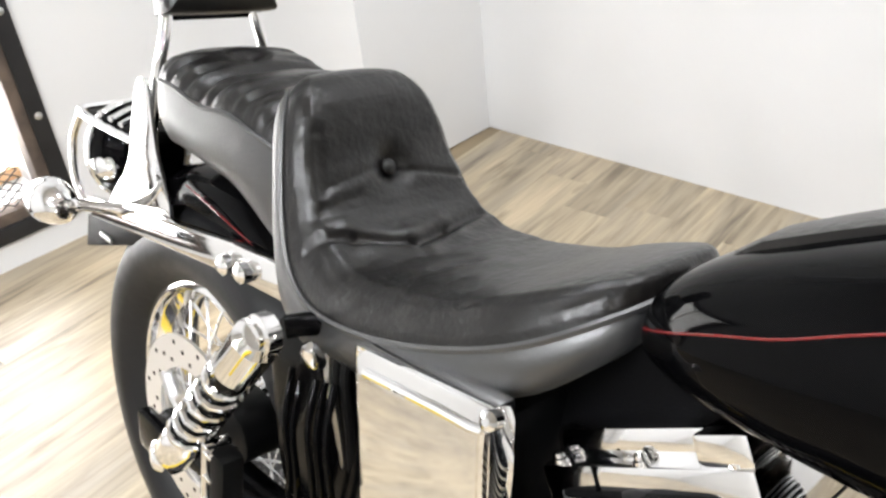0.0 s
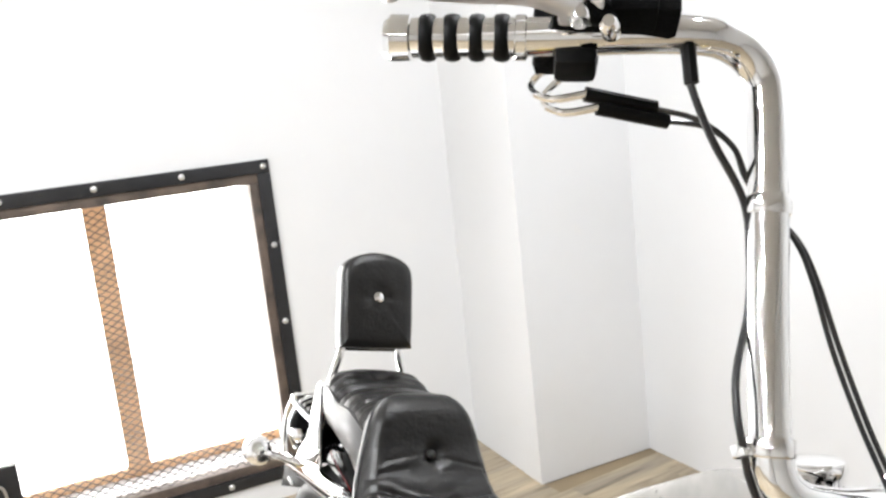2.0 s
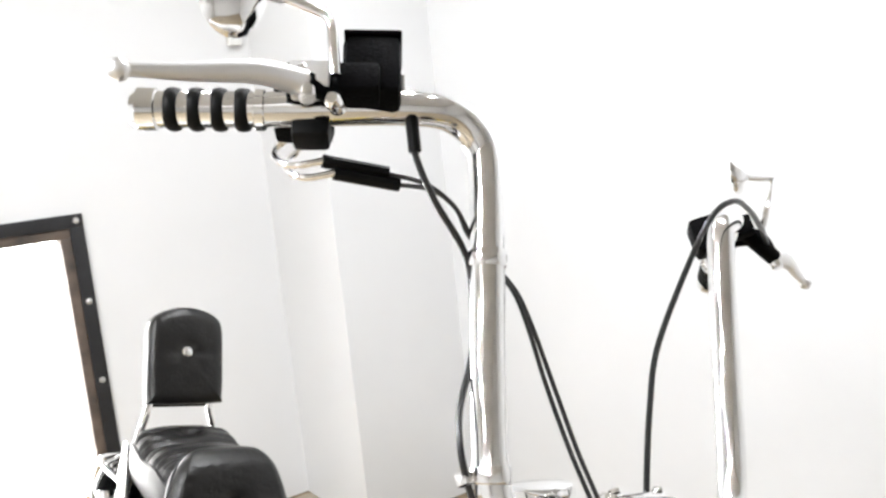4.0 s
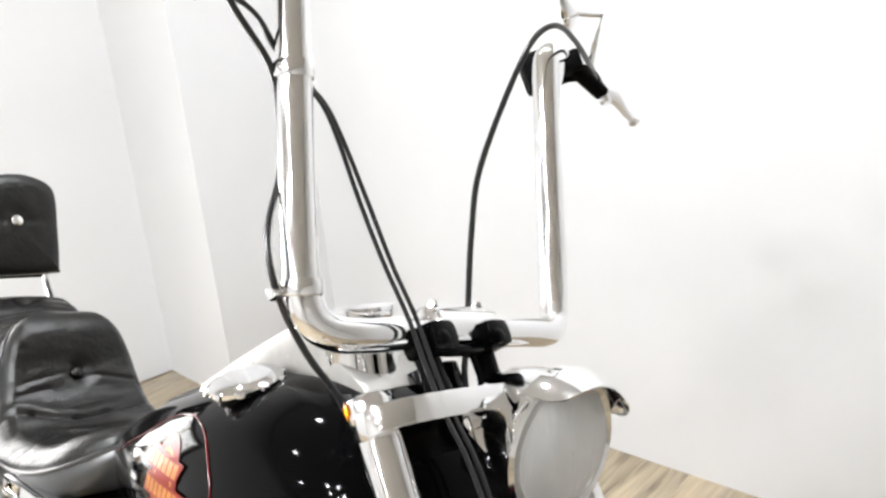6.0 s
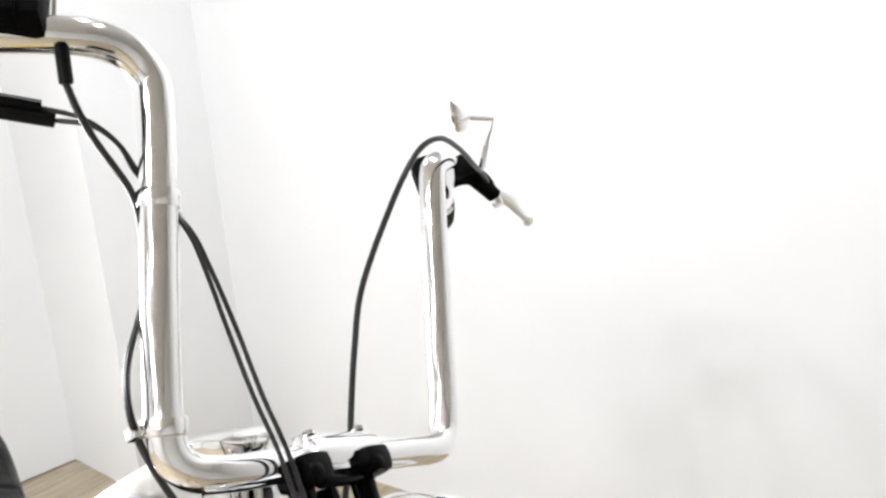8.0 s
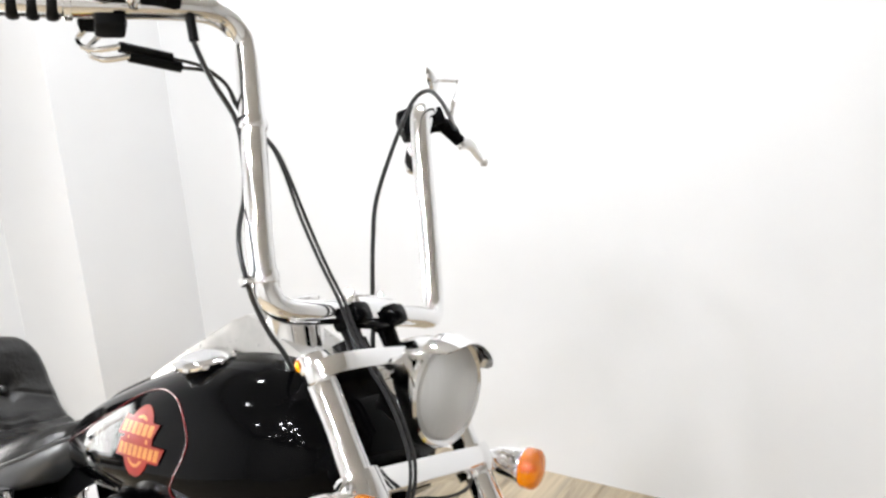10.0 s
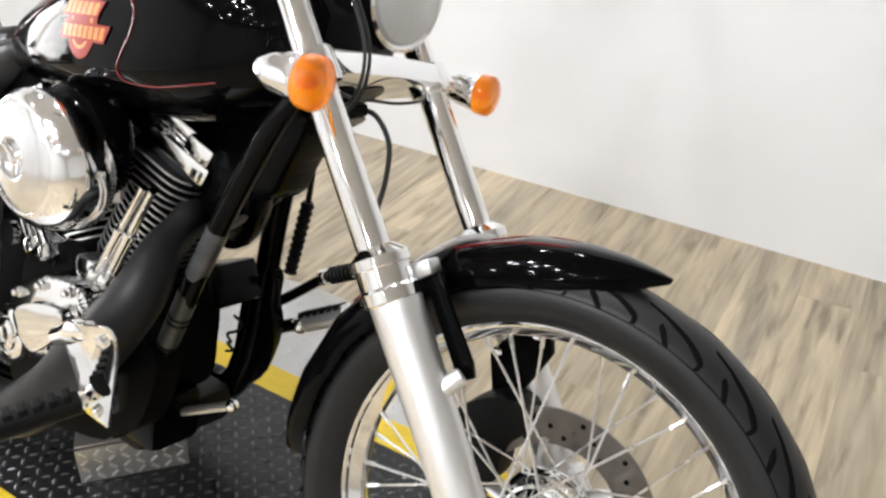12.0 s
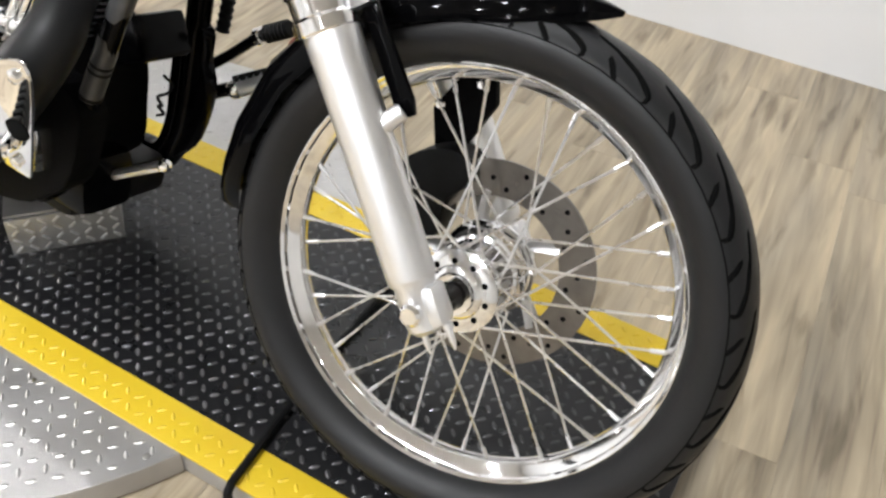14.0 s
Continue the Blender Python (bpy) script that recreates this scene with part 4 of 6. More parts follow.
for sd in SIDES:
    a, b = sd["a"], sd["b"]
    d = (b - a).normalized()
    Lg = (b - a).length
    g = lathe([(0.016, 0), (0.0195, 0.002), (0.0195, 0.01), (0.017, 0.012), (0.017, Lg - 0.02), (0.0195, Lg - 0.018), (0.020, Lg - 0.002), (0.015, Lg + 0.004), (0.001, Lg + 0.006)], a, d, 24)
    grip = part("grip", g, CHROME, hbar, "chrome grip with black rubber bands", ST)
    for k in range(4):
        h0 = 0.014 + k * (Lg - 0.034) / 4
        h1 = h0 + (Lg - 0.034) / 4 - 0.005
        part("rubber_band", lathe([(0.0165, h0), (0.0195, h0 + 0.003), (0.0205, (h0 + h1) / 2), (0.0195, h1 - 0.003), (0.0165, h1)], a, d, 24), RUB_BLACK, hbar, "black rubber grip band", ST)
    along = frame_to(d, (0, 0, 1)).to_3x3()
    part("switch_housing", box((0.044, 0.05, 0.056), sd["switch"] + V(0, 0, 0.004), 0.008, along), WRINKLE, hbar, "black switch housing", ST)
    part("switch_button", box((0.016, 0.014, 0.02), sd["switch"] + along @ V(-0.024, -0.012, 0.0), 0.003, along), RUB_BLACK, hbar, "", ST)
    part("switch_wedge", box((0.03, 0.022, 0.036), sd["switch"] + V(0.004, 0, -0.026), 0.007, along), RUB_BLACK, hbar, "", ST)
    pv, pc = sd["pivot"], sd["perch"]
    pd = (pv - pc).normalized()
    part("lever_perch", tube([pc - pd * 0.03, pc, pv], [0.016, 0.013, 0.012], 10, 3), WRINKLE, hbar, "black lever perch", ST)
    part("perch_clamp", box((0.03, 0.03, 0.044), pc - pd * 0.02, 0.006, along), WRINKLE, hbar, "", ST)
    part("lever_pivot", lathe([(0.007, -0.018), (0.0085, -0.016), (0.0085, 0.016), (0.007, 0.018)], pv, (0, 0, 1), 12), CHROME, hbar, "", ST)
    ld = sd["ball"] - pv
    lv = [pv, pv + ld * 0.3 + V(0.008, 0, 0.002), pv + ld * 0.65 + V(0.004, 0, 0), sd["ball"]]
    lev = part("lever", tube(lv, [0.0125, 0.0105, 0.008, 0.005], 12, 5, flat=0.7), SATIN, hbar, "polished alloy lever with ball end", ST)
    part("lever_ball", ball(sd["ball"], 0.0095, seg=14), SATIN, hbar, "", ST)
    mir = part("mirror_stem", tube(sd["stem"], [0.0055, 0.005, 0.005, 0.0045], 10, 5), CHROME, hbar, "chromed mirror stem", ST)
    part("stem_joint", tube([sd["stem"][3] + (sd["stem"][3] - sd["head"]) * 0.12, sd["stem"][3], sd["head"]], [0.005, 0.0065, 0.0045], 10), CHROME, hbar, "", ST)
    hd = lathe([(0.001, -0.018), (0.02, -0.016), (0.036, -0.007), (0.041, 0.0), (0.040, 0.003), (0.037, 0.003)], (0, 0, 0), (0, 0, 1), 30)
    hd.transform(Matrix.Translation(sd["head"]) @ frame_to(sd["md"], (0, 1, 0)) @ Matrix.Diagonal((*sd["oval"], 1, 1)))
    part("mirror_head", hd, CHROME, hbar, "oval chromed mirror", ST)
part("perch_arm", tube([(0.03, 0.36, 1.246), (0.06, 0.372, 1.244), (0.074, 0.40, 1.236), (0.07, 0.43, 1.214)], [0.014, 0.0145, 0.013, 0.009], 12, 4), WRINKLE, hbar, "black clutch lever bracket", ST)
# brake fluid reservoir at the right lever
ra, rd = SIDES[0]["a"], (SIDES[0]["b"] - SIDES[0]["a"]).normalized()
rm = frame_to(rd, (0, 0, 1)).to_3x3()
rc = V(0.097, -0.320, 1.256)
part("master_cylinder", box((0.034, 0.03, 0.085), V(0.084, -0.358, 1.244), 0.006, rm), WRINKLE, hbar, "black master cylinder body", ST)
part("reservoir_window", box((0.036, 0.03, 0.002), rc + rm @ V(0.0, 0.012, 0.0265), 0.0008, rm), PAINT, hbar, "", ST)
res = part("brake_reservoir", box((0.05, 0.064, 0.052), rc, 0.008, rm), WRINKLE, hbar, "black brake fluid reservoir", ST)
part("reservoir_lid", box((0.052, 0.006, 0.054), rc + rm @ V(0, 0.034, 0), 0.002, rm), PAINT, hbar, "", ST)
part("reservoir_edge", box((0.004, 0.05, 0.004), rc + rm @ V(-0.025, 0, -0.028), 0.001, rm), STEEL, hbar, "", ST)
part("silver_cover", box((0.03, 0.024, 0.036), V(0.083, -0.383, 1.241), 0.004, rm), SATIN, hbar, "satin silver lever cover", ST)
part("perch_bolt", lathe([(0.008, 0), (0.008, 0.02), (0.005, 0.024)], V(0.088, -0.362, 1.214), (0.5, -0.6, -0.2), 12), CHROME, hbar, "", ST)
# risers and clamp
for v in (-0.07, 0.016):
    part("riser", lathe([(0.017, 0.775), (0.017, 0.79), (0.0125, 0.815), (0.0135, 0.84)], (0.01, v, 0), (0, 0, 1), 18), FRAME_BLACK, hbar, "black handlebar riser", ST)
    part("bar_clamp", box((0.048, 0.038, 0.03), (0.02, v, 0.849), 0.010), FRAME_BLACK, hbar, "black handlebar clamp", ST)
    part("clamp_pinch_bolt", lathe([(0.008, 0), (0.008, 0.006), (0.004, 0.008)], (0.04, v - 0.008, 0.843), (1, -0.2, 0.1), 10), FRAME_BLACK, hbar, "", ST)
part("riser_link", tube([(0.02, -0.054, 0.84), (0.024, -0.027, 0.836), (0.02, 0.0, 0.84)], [0.008, 0.006, 0.008], 10, 3), FRAME_BLACK, hbar, "", ST)
part("top_clamp", lathe([(0.019, 0.0), (0.0235, 0.003), (0.0245, 0.009), (0.0245, 0.087), (0.0235, 0.093), (0.019, 0.096)], (0.009, V0 - 0.048, 0.864), (0, 1, 0), 28), CHROME, hbar, "chromed handlebar top clamp", ST)
for sgn in (-1, 1):
    for du in (-0.014, 0.036):
        part("clamp_bolt", lathe([(0.006, 0), (0.006, 0.004), (0.003, 0.006)], (du * 0.3 + 0.006, V0 + sgn * 0.036, 0.886), (0, 0, 1), 8), CHROME, hbar, "", ST)
for w, v_, u_ in ((1.098, -0.2, 0.07), (0.91, -0.197, 0.003)):
    part("cable_clip", lathe([(0.0185, -0.008), (0.0195, -0.006), (0.0195, 0.006), (0.0185, 0.008)], (u_, v_, w), (0.36, 0, 1), 20), CHROME, hbar, "chrome cable clip", ST)
    part("clip_screw", box((0.014, 0.012, 0.012), (u_ - 0.012, v_ - 0.022 if w < 1 else v_ + 0.024, w), 0.003), CHROME, hbar, "", ST)

# cables and hoses
def cable(name, pts, r, material, label, smooth=8):
    return part(name, tube(pts, r, 8, smooth), material, bike, label, ST)


cable("brake_hose", [(0.097, -0.287, 1.225), (0.088, -0.281, 1.19), (0.076, -0.258, 1.148), (0.062, -0.22, 1.105), (0.044, -0.207, 1.065), (0.025, -0.205, 1.02), (0.011, -0.222, 0.973), (0.005, -0.228, 0.942), (-0.004, -0.222, 0.913), (-0.023, -0.2, 0.888), (-0.04, -0.17, 0.855), (-0.051, -0.14, 0.825), (-0.07, -0.11, 0.78), (-0.085, -0.09, 0.74)], 0.0034, CABLE, "black brake hose")
cable("hose_ferrule", [(0.1, -0.286, 1.219), (0.089, -0.281, 1.188)], 0.0062, RUB_BLACK, "black hose ferrule", 0)
for dv in (0.0, 0.011):
    sl0 = [(0.012, -0.362 + dv, 1.238 - dv), (-0.006, -0.37 + dv, 1.225 - dv), (0.004, -0.36 + dv, 1.208 - dv), (0.029, -0.338 + dv, 1.203 - dv)]
    cable("cable_elbow", sl0, 0.0034, CHROME, "chromed cable elbow")
    cable("cable_sleeve", [(0.026, -0.34 + dv, 1.204 - dv), (0.048, -0.281 + dv, 1.191 - dv)], 0.0066, RUB_BLACK, "black rubber cable sleeve", 0)
    cable("pull_cable", [(0.046, -0.285 + dv, 1.192 - dv), (0.068, -0.256 + dv * 0.5, 1.172 - dv * 0.5), (0.077, -0.234, 1.145), (0.066, -0.214 + dv * 0.3, 1.127), (0.058, -0.188 + dv * 0.3, 1.108), (0.068, -0.175 + dv * 0.4, 1.07), (0.064, -0.163 + dv * 0.6, 1.035), (0.047, -0.14 + dv, 0.982), (0.04, -0.125 + dv, 0.921), (0.036, -0.11 + dv, 0.867), (0.031, -0.1 + dv, 0.813), (0.037, -0.1 + dv, 0.765), (0.044, -0.1 + dv, 0.731), (0.047, -0.1 + dv, 0.689), (0.043, -0.1 + dv, 0.644), (0.028, -0.1 + dv, 0.611), (0.005, -0.1 + dv, 0.589), (-0.04, -0.09 + dv, 0.58), (-0.09, -0.06 + dv, 0.60)], 0.0024, CABLE, "black control cable")
cable("clutch_cable", [(0.078, 0.41, 1.226), (0.1, 0.36, 1.222), (0.124, 0.3, 1.206), (0.152, 0.22, 1.198), (0.165, 0.156, 1.189), (0.147, 0.12, 1.168), (0.103, 0.09, 1.11), (0.048, 0.07, 1.04), (0.02, 0.06, 0.981), (-0.002, 0.05, 0.921), (-0.017, 0.035, 0.861), (-0.025, 0.02, 0.82), (-0.04, 0.02, 0.74), (-0.075, 0.03, 0.66)], 0.0037, CABLE, "black clutch cable")
cable("front_brake_hose", [(-0.03, -0.085, 0.582), (-0.007, -0.06, 0.577), (0.007, -0.06, 0.556), (0.008, -0.06, 0.524), (-0.011, -0.06, 0.488), (-0.033, -0.06, 0.461), (-0.052, -0.085, 0.42), (-0.06, -0.105, 0.37), (-0.056, -0.11, 0.30)], 0.0036, CABLE, "black front brake hose")
cable("hose_joint", [(-0.03, -0.088, 0.588), (-0.006, -0.062, 0.578)], 0.008, RUB_BLACK, "black rubber hose joint", 0)
cable("signal_wire", [(-0.02, -0.10, 0.612), (-0.025, -0.06, 0.603), (-0.031, 0.0, 0.603), (-0.012, 0.03, 0.592), (0.0, 0.07, 0.592), (-0.006, 0.11, 0.606)], 0.0025, CABLE, "thin black signal wire")

# ---- tank ----
TANK = [(-1.058, 0.770, 0.735, 0.04), (-1.047, 0.79, 0.722, 0.062), (-1.015, 0.818, 0.714, 0.085), (-0.97, 0.846, 0.710, 0.103), (-0.89, 0.886, 0.712, 0.126), (-0.78, 0.934, 0.720, 0.148), (-0.68, 0.972, 0.728, 0.160),
        (-0.575, 0.994, 0.738, 0.164), (-0.495, 0.995, 0.758, 0.158), (-0.435, 0.981, 0.788, 0.143), (-0.395, 0.956, 0.822, 0.117), (-0.37, 0.925, 0.85, 0.08)]
TY = -0.042


def tank_ring(x, n=40):
    zt, zb, hw = lerp_table(TANK, x)
    zc = zb + (zt - zb) * 0.44
    out = []
    for k in range(n):
        a = k * math.tau / n
        c, s = math.cos(a), math.sin(a)
        e = 2 / 2.5
        y = hw * (abs(c) ** e) * (1 if c > 0 else -1)
        hz = (zt - zc) if s > 0 else (zc - zb)
        e2 = 2 / (2.7 if s > 0 else 2.9)
        z = zc + hz * (abs(s) ** e2) * (1 if s > 0 else -1)
        out.append(V(x, TY + y, z))
    return out


def tank_side(x, z, off=0.0):
    """The point of the tank's right flank at that length and height."""
    zt, zb, hw = lerp_table(TANK, x)
    zc = zb + (zt - zb) * 0.44
    hz = (zt - zc) if z > zc else (zc - zb)
    e2 = 2.7 if z > zc else 2.9
    s = min(0.999, abs(z - zc) / hz)
    sn = s ** (e2 / 2)
    c = math.sqrt(max(0.0, 1 - sn * sn))
    return V(x, TY - hw * c ** 0.8 - off, z)


xs = [TANK[0][0] + (TANK[-1][0] - TANK[0][0]) * (0.5 - 0.5 * math.cos(math.pi * k / 44)) for k in range(45)]
tank_bm = bmesh.new()
rings(tank_bm, [tank_ring(x) for x in xs])
tank = part("fuel_tank", tank_bm, PAINT, bike, "glossy black fuel tank with red pinstripe", angle=60)
stripe = [(-1.045, 0.755), (-1.01, 0.773), (-0.97, 0.793), (-0.92, 0.816), (-0.875, 0.841), (-0.822, 0.869), (-0.764, 0.904), (-0.72, 0.921), (-0.678, 0.928), (-0.633, 0.92), (-0.598, 0.888), (-0.6, 0.86), (-0.621, 0.825), (-0.63, 0.803), (-0.613, 0.792), (-0.563, 0.796), (-0.528, 0.804), (-0.457, 0.824)]
sp_ = [tank_side(p.x, p.y, 0.0006) for p in curve_points([(a, b, 0) for a, b in stripe], 10)]
part("pinstripe", tube(sp_, 0.0011, 6), RED, tank, "red pinstripe round the tank panel")


def decal(outline, off, material, name, label=""):
    """A thin painted shape lying on the tank's flank."""
    bm = bmesh.new()
    xs_ = [p[0] for p in outline]
    zs_ = [p[1] for p in outline]
    vs = [bm.verts.new((a, 0, b)) for a, b in outline]
    bm.faces.new(vs)
    for x in [min(xs_) + 0.006 * k for k in range(1, int((max(xs_) - min(xs_)) / 0.006))]:
        bmesh.ops.bisect_plane(bm, geom=list(bm.verts) + list(bm.edges) + list(bm.faces), plane_co=(x, 0, 0), plane_no=(1, 0, 0))
    for z in [min(zs_) + 0.006 * k for k in range(1, int((max(zs_) - min(zs_)) / 0.006))]:
        bmesh.ops.bisect_plane(bm, geom=list(bm.verts) + list(bm.edges) + list(bm.faces), plane_co=(0, 0, z), plane_no=(0, 0, 1))
    for v in bm.verts:
        v.co = tank_side(v.co.x, v.co.z, off)
    return part(name, bm, material, tank, label)


BX, BZ = -0.716, 0.852


def skew(pts):
    """The emblem leans a little along the tank."""
    return [(BX + u + 0.12 * w, BZ + w + 0.10 * u) for u, w in pts]


def oval(rx, rz, n=30):
    return [(rx * math.cos(a * math.tau / n), rz * math.sin(a * math.tau / n)) for a in range(n)]


decal(skew(oval(0.040, 0.052)), 0.0008, BADGE_RED, "emblem_disc", "red round tank emblem")
decal(skew(oval(0.029, 0.038)), 0.0013, BADGE_GOLD, "emblem_ring", "orange ring in the emblem")
decal(skew(oval(0.024, 0.033)), 0.0018, BADGE_RED, "emblem_centre", "red emblem centre")
for w0, u0, u1 in ((0.010, -0.052, 0.040), (-0.022, -0.050, 0.062)):
    decal(skew([(u0 - 0.006, w0 - 0.004), (u1, w0 - 0.004), (u1 + 0.012, w0 + 0.020), (u0 + 0.004, w0 + 0.024)]), 0.0022, BADGE_RED, "emblem_border", "red border of the lettering bar")
    n_ = 6 if w0 > 0 else 8
    for k in range(n_):
        c0 = u0 + (u1 - u0) * k / n_ + 0.002
        c1 = u0 + (u1 - u0) * (k + 1) / n_ - 0.0015
        decal(skew([(c0, w0), (c1, w0), (c1 + 0.003, w0 + 0.017), (c0 + 0.003, w0 + 0.017)]), 0.0027, BADGE_GOLD, "emblem_bar", "orange bar standing for lettering")
capp = part("filler_cap", lathe([(0.030, -0.007), (0.037, -0.006), (0.0405, -0.004), (0.042, -0.002), (0.042, 0.003), (0.039, 0.006), (0.028, 0.0085), (0.012, 0.0095), (0.001, 0.0098)], (-0.655, -0.137, 0.971), (-0.09, -0.26, 1), 36), CHROME, bike, "domed chromed fuel filler cap")
for k in range(10):
    a = k * math.tau / 10
    part("cap_flute", box((0.009, 0.005, 0.006), (-0.655 + 0.0415 * math.cos(a), -0.137 + 0.0415 * math.sin(a), 0.9715 + 0.0106 * math.sin(a) + 0.0037 * math.cos(a)), 0.0015, Matrix.Rotation(a + math.pi / 2, 3, "Z")), CHROME, capp)
part("cap_neck", lathe([(0.033, -0.04), (0.033, -0.005)], (-0.655, -0.137, 0.971), (-0.09, -0.26, 1), 28), PAINT, capp, "black filler neck")
# dash console between the tank halves
con = prism([(-0.88, 0.87), (-0.84, 0.915), (-0.76, 0.966), (-0.66, 1.024), (-0.628, 1.038), (-0.60, 1.034), (-0.51, 1.0), (-0.46, 0.965), (-0.45, 0.94), (-0.58, 0.92), (-0.78, 0.86)], 0.10, "xz", -0.092, 0.008)
part("dash_console", con, STEEL, bike, "chromed dash console on the tank")
gauge = part("gauge_housing", lathe([(0.03, 0.0), (0.04, 0.01), (0.041, 0.075), (0.044, 0.08), (0.044, 0.09), (0.036, 0.094), (0.001, 0.094)], (-0.555, -0.05, 0.975), (-0.25, -0.05, 1), 30), CHROME, bike, "chromed speedometer housing")
part("neck_bolt", lathe([(0.009, -0.02), (0.0105, 0.002), (0.0105, 0.006), (0.005, 0.009), (0.001, 0.0095)], (-0.462, -0.128, 0.932), (0.5, -1, 0.2), 16), CHROME, bike, "chromed neck bolt")


def tank_bib():
    bm = bmesh.new()
    top, low = [], []
    for k in range(15):
        x = -1.034 + 0.19 * k / 14
        zt = lerp_table(TANK, x)[0] - 0.016 * max(0.0, 1 - k / 4)
        hw = 0.022 + 0.016 * min(1, k / 6)
        top.append([V(x, TY + hw * q, zt + 0.009 - 0.004 * abs(q) ** 3) for q in (-1, -0.85, -0.4, 0, 0.4, 0.85, 1)] + [V(x, TY + hw, zt - 0.006), V(x, TY - hw, zt - 0.006)])
    rings(bm, top)
    return bm


part("tank_strap", tank_bib(), LEATHER, bike, "black leather strip along the tank top", angle=50)

# ---- seat ----
def seat_loft(rows, crown, n=21, nskirt=5, edge=0.42):
    """Rows: top x, top z, bottom x, bottom z, half width. Returns the pad's and the skirt's meshes."""
    pad, skirt = bmesh.new(), bmesh.new()
    dense = []
    tb = [(i, *r) for i, r in enumerate(rows)]
    lines = [curve_points([(r[1], r[2], 0) for r in tb], 5), curve_points([(r[3], r[4], 0) for r in tb], 5), curve_points([(r[5], 0, 0) for r in tb], 5)]
    for t, b, w in zip(*lines):
        dense.append((V(t.x, 0, t.y), V(b.x, 0, b.y), w.x))
    pl, sl_ = [], []
    for t, b, w in dense:
        up = (t - b)
        h = up.length
        up = up.normalized()
        loop = []
        for k in range(n):
            q = -1 + 2 * k / (n - 1)
            dz = crown * (1 - q * q) - edge * h * (max(0.0, abs(q) - 0.6) / 0.4) ** 1.3
            loop.append(t + V(0, SY + w * math.sin(q * math.pi / 2 * 0.96), 0) + up * dz)
        pl.append(loop)
        e0, e1 = loop[0], loop[-1]
        s = []
        for k in range(nskirt + 1):
            q = k / nskirt
            out = 0.010 * math.sin(q * math.pi * 0.9)
            s.append(e0.lerp(b + V(0, SY - w * 0.90, 0), q) + V(0, -out, 0))
        for k in range(nskirt + 1):
            q = 1 - k / nskirt
            out = 0.010 * math.sin(q * math.pi * 0.9)
            s.append(e1.lerp(b + V(0, SY + w * 0.90, 0), q) + V(0, out, 0))
        sl_.append(s)
    rings(pad, pl, closed_ring=False, cap=False)
    vs = rings(skirt, sl_, closed_ring=False, cap=False)
    for end in (vs[0], vs[-1]):
        skirt.faces.new(end)
    welt = [l[0] for l in pl] + [l[-1] for l in reversed(pl)]
    return pad, skirt, welt


SY = -0.03
DRIVER = [(-1.05, 0.775, -1.046, 0.768, 0.005), (-1.07, 0.778, -1.055, 0.732, 0.08), (-1.135, 0.75, -1.112, 0.674, 0.128), (-1.215, 0.714, -1.20, 0.637, 0.145), (-1.30, 0.692, -1.31, 0.604, 0.152),
          (-1.37, 0.689, -1.415, 0.592, 0.151), (-1.425, 0.712, -1.47, 0.616, 0.142), (-1.46, 0.757, -1.50, 0.678, 0.130), (-1.482, 0.803, -1.52, 0.742, 0.117), (-1.502, 0.836, -1.54, 0.795, 0.101),
          (-1.527, 0.852, -1.557, 0.818, 0.08), (-1.555, 0.846, -1.567, 0.82, 0.056), (-1.575, 0.822, -1.572, 0.808, 0.026)]
PILLION = [(-1.53, 0.785, -1.50, 0.64, 0.095), (-1.57, 0.798, -1.545, 0.668, 0.104), (-1.63, 0.808, -1.62, 0.708, 0.108), (-1.69, 0.802, -1.69, 0.720, 0.110), (-1.75, 0.812, -1.745, 0.726, 0.110), (-1.80, 0.812, -1.79, 0.728, 0.106), (-1.83, 0.797, -1.82, 0.738, 0.08), (-1.845, 0.77, -1.835, 0.745, 0.045)]
sp1, sk1, w1 = seat_loft(DRIVER, 0.012)
bmesh.ops.subdivide_edges(sp1, edges=list(sp1.edges), cuts=3, use_grid_fill=True)


def fold(co, a, b, width, n):
    """How near a point lies to a crease from a to b, seen along the surface's normal: 1 on it and 0 away."""
    ab = b - a
    t = max(0.0, min(1.0, (co - a).dot(ab) / ab.length_squared))
    off = co - (a + ab * t)
    if abs(off.dot(n)) > 0.035:
        return 0.0
    off -= n * off.dot(n)
    return math.exp(-(off.length / width) ** 2)


BTN = V(-1.455, SY + 0.008, 0.766)
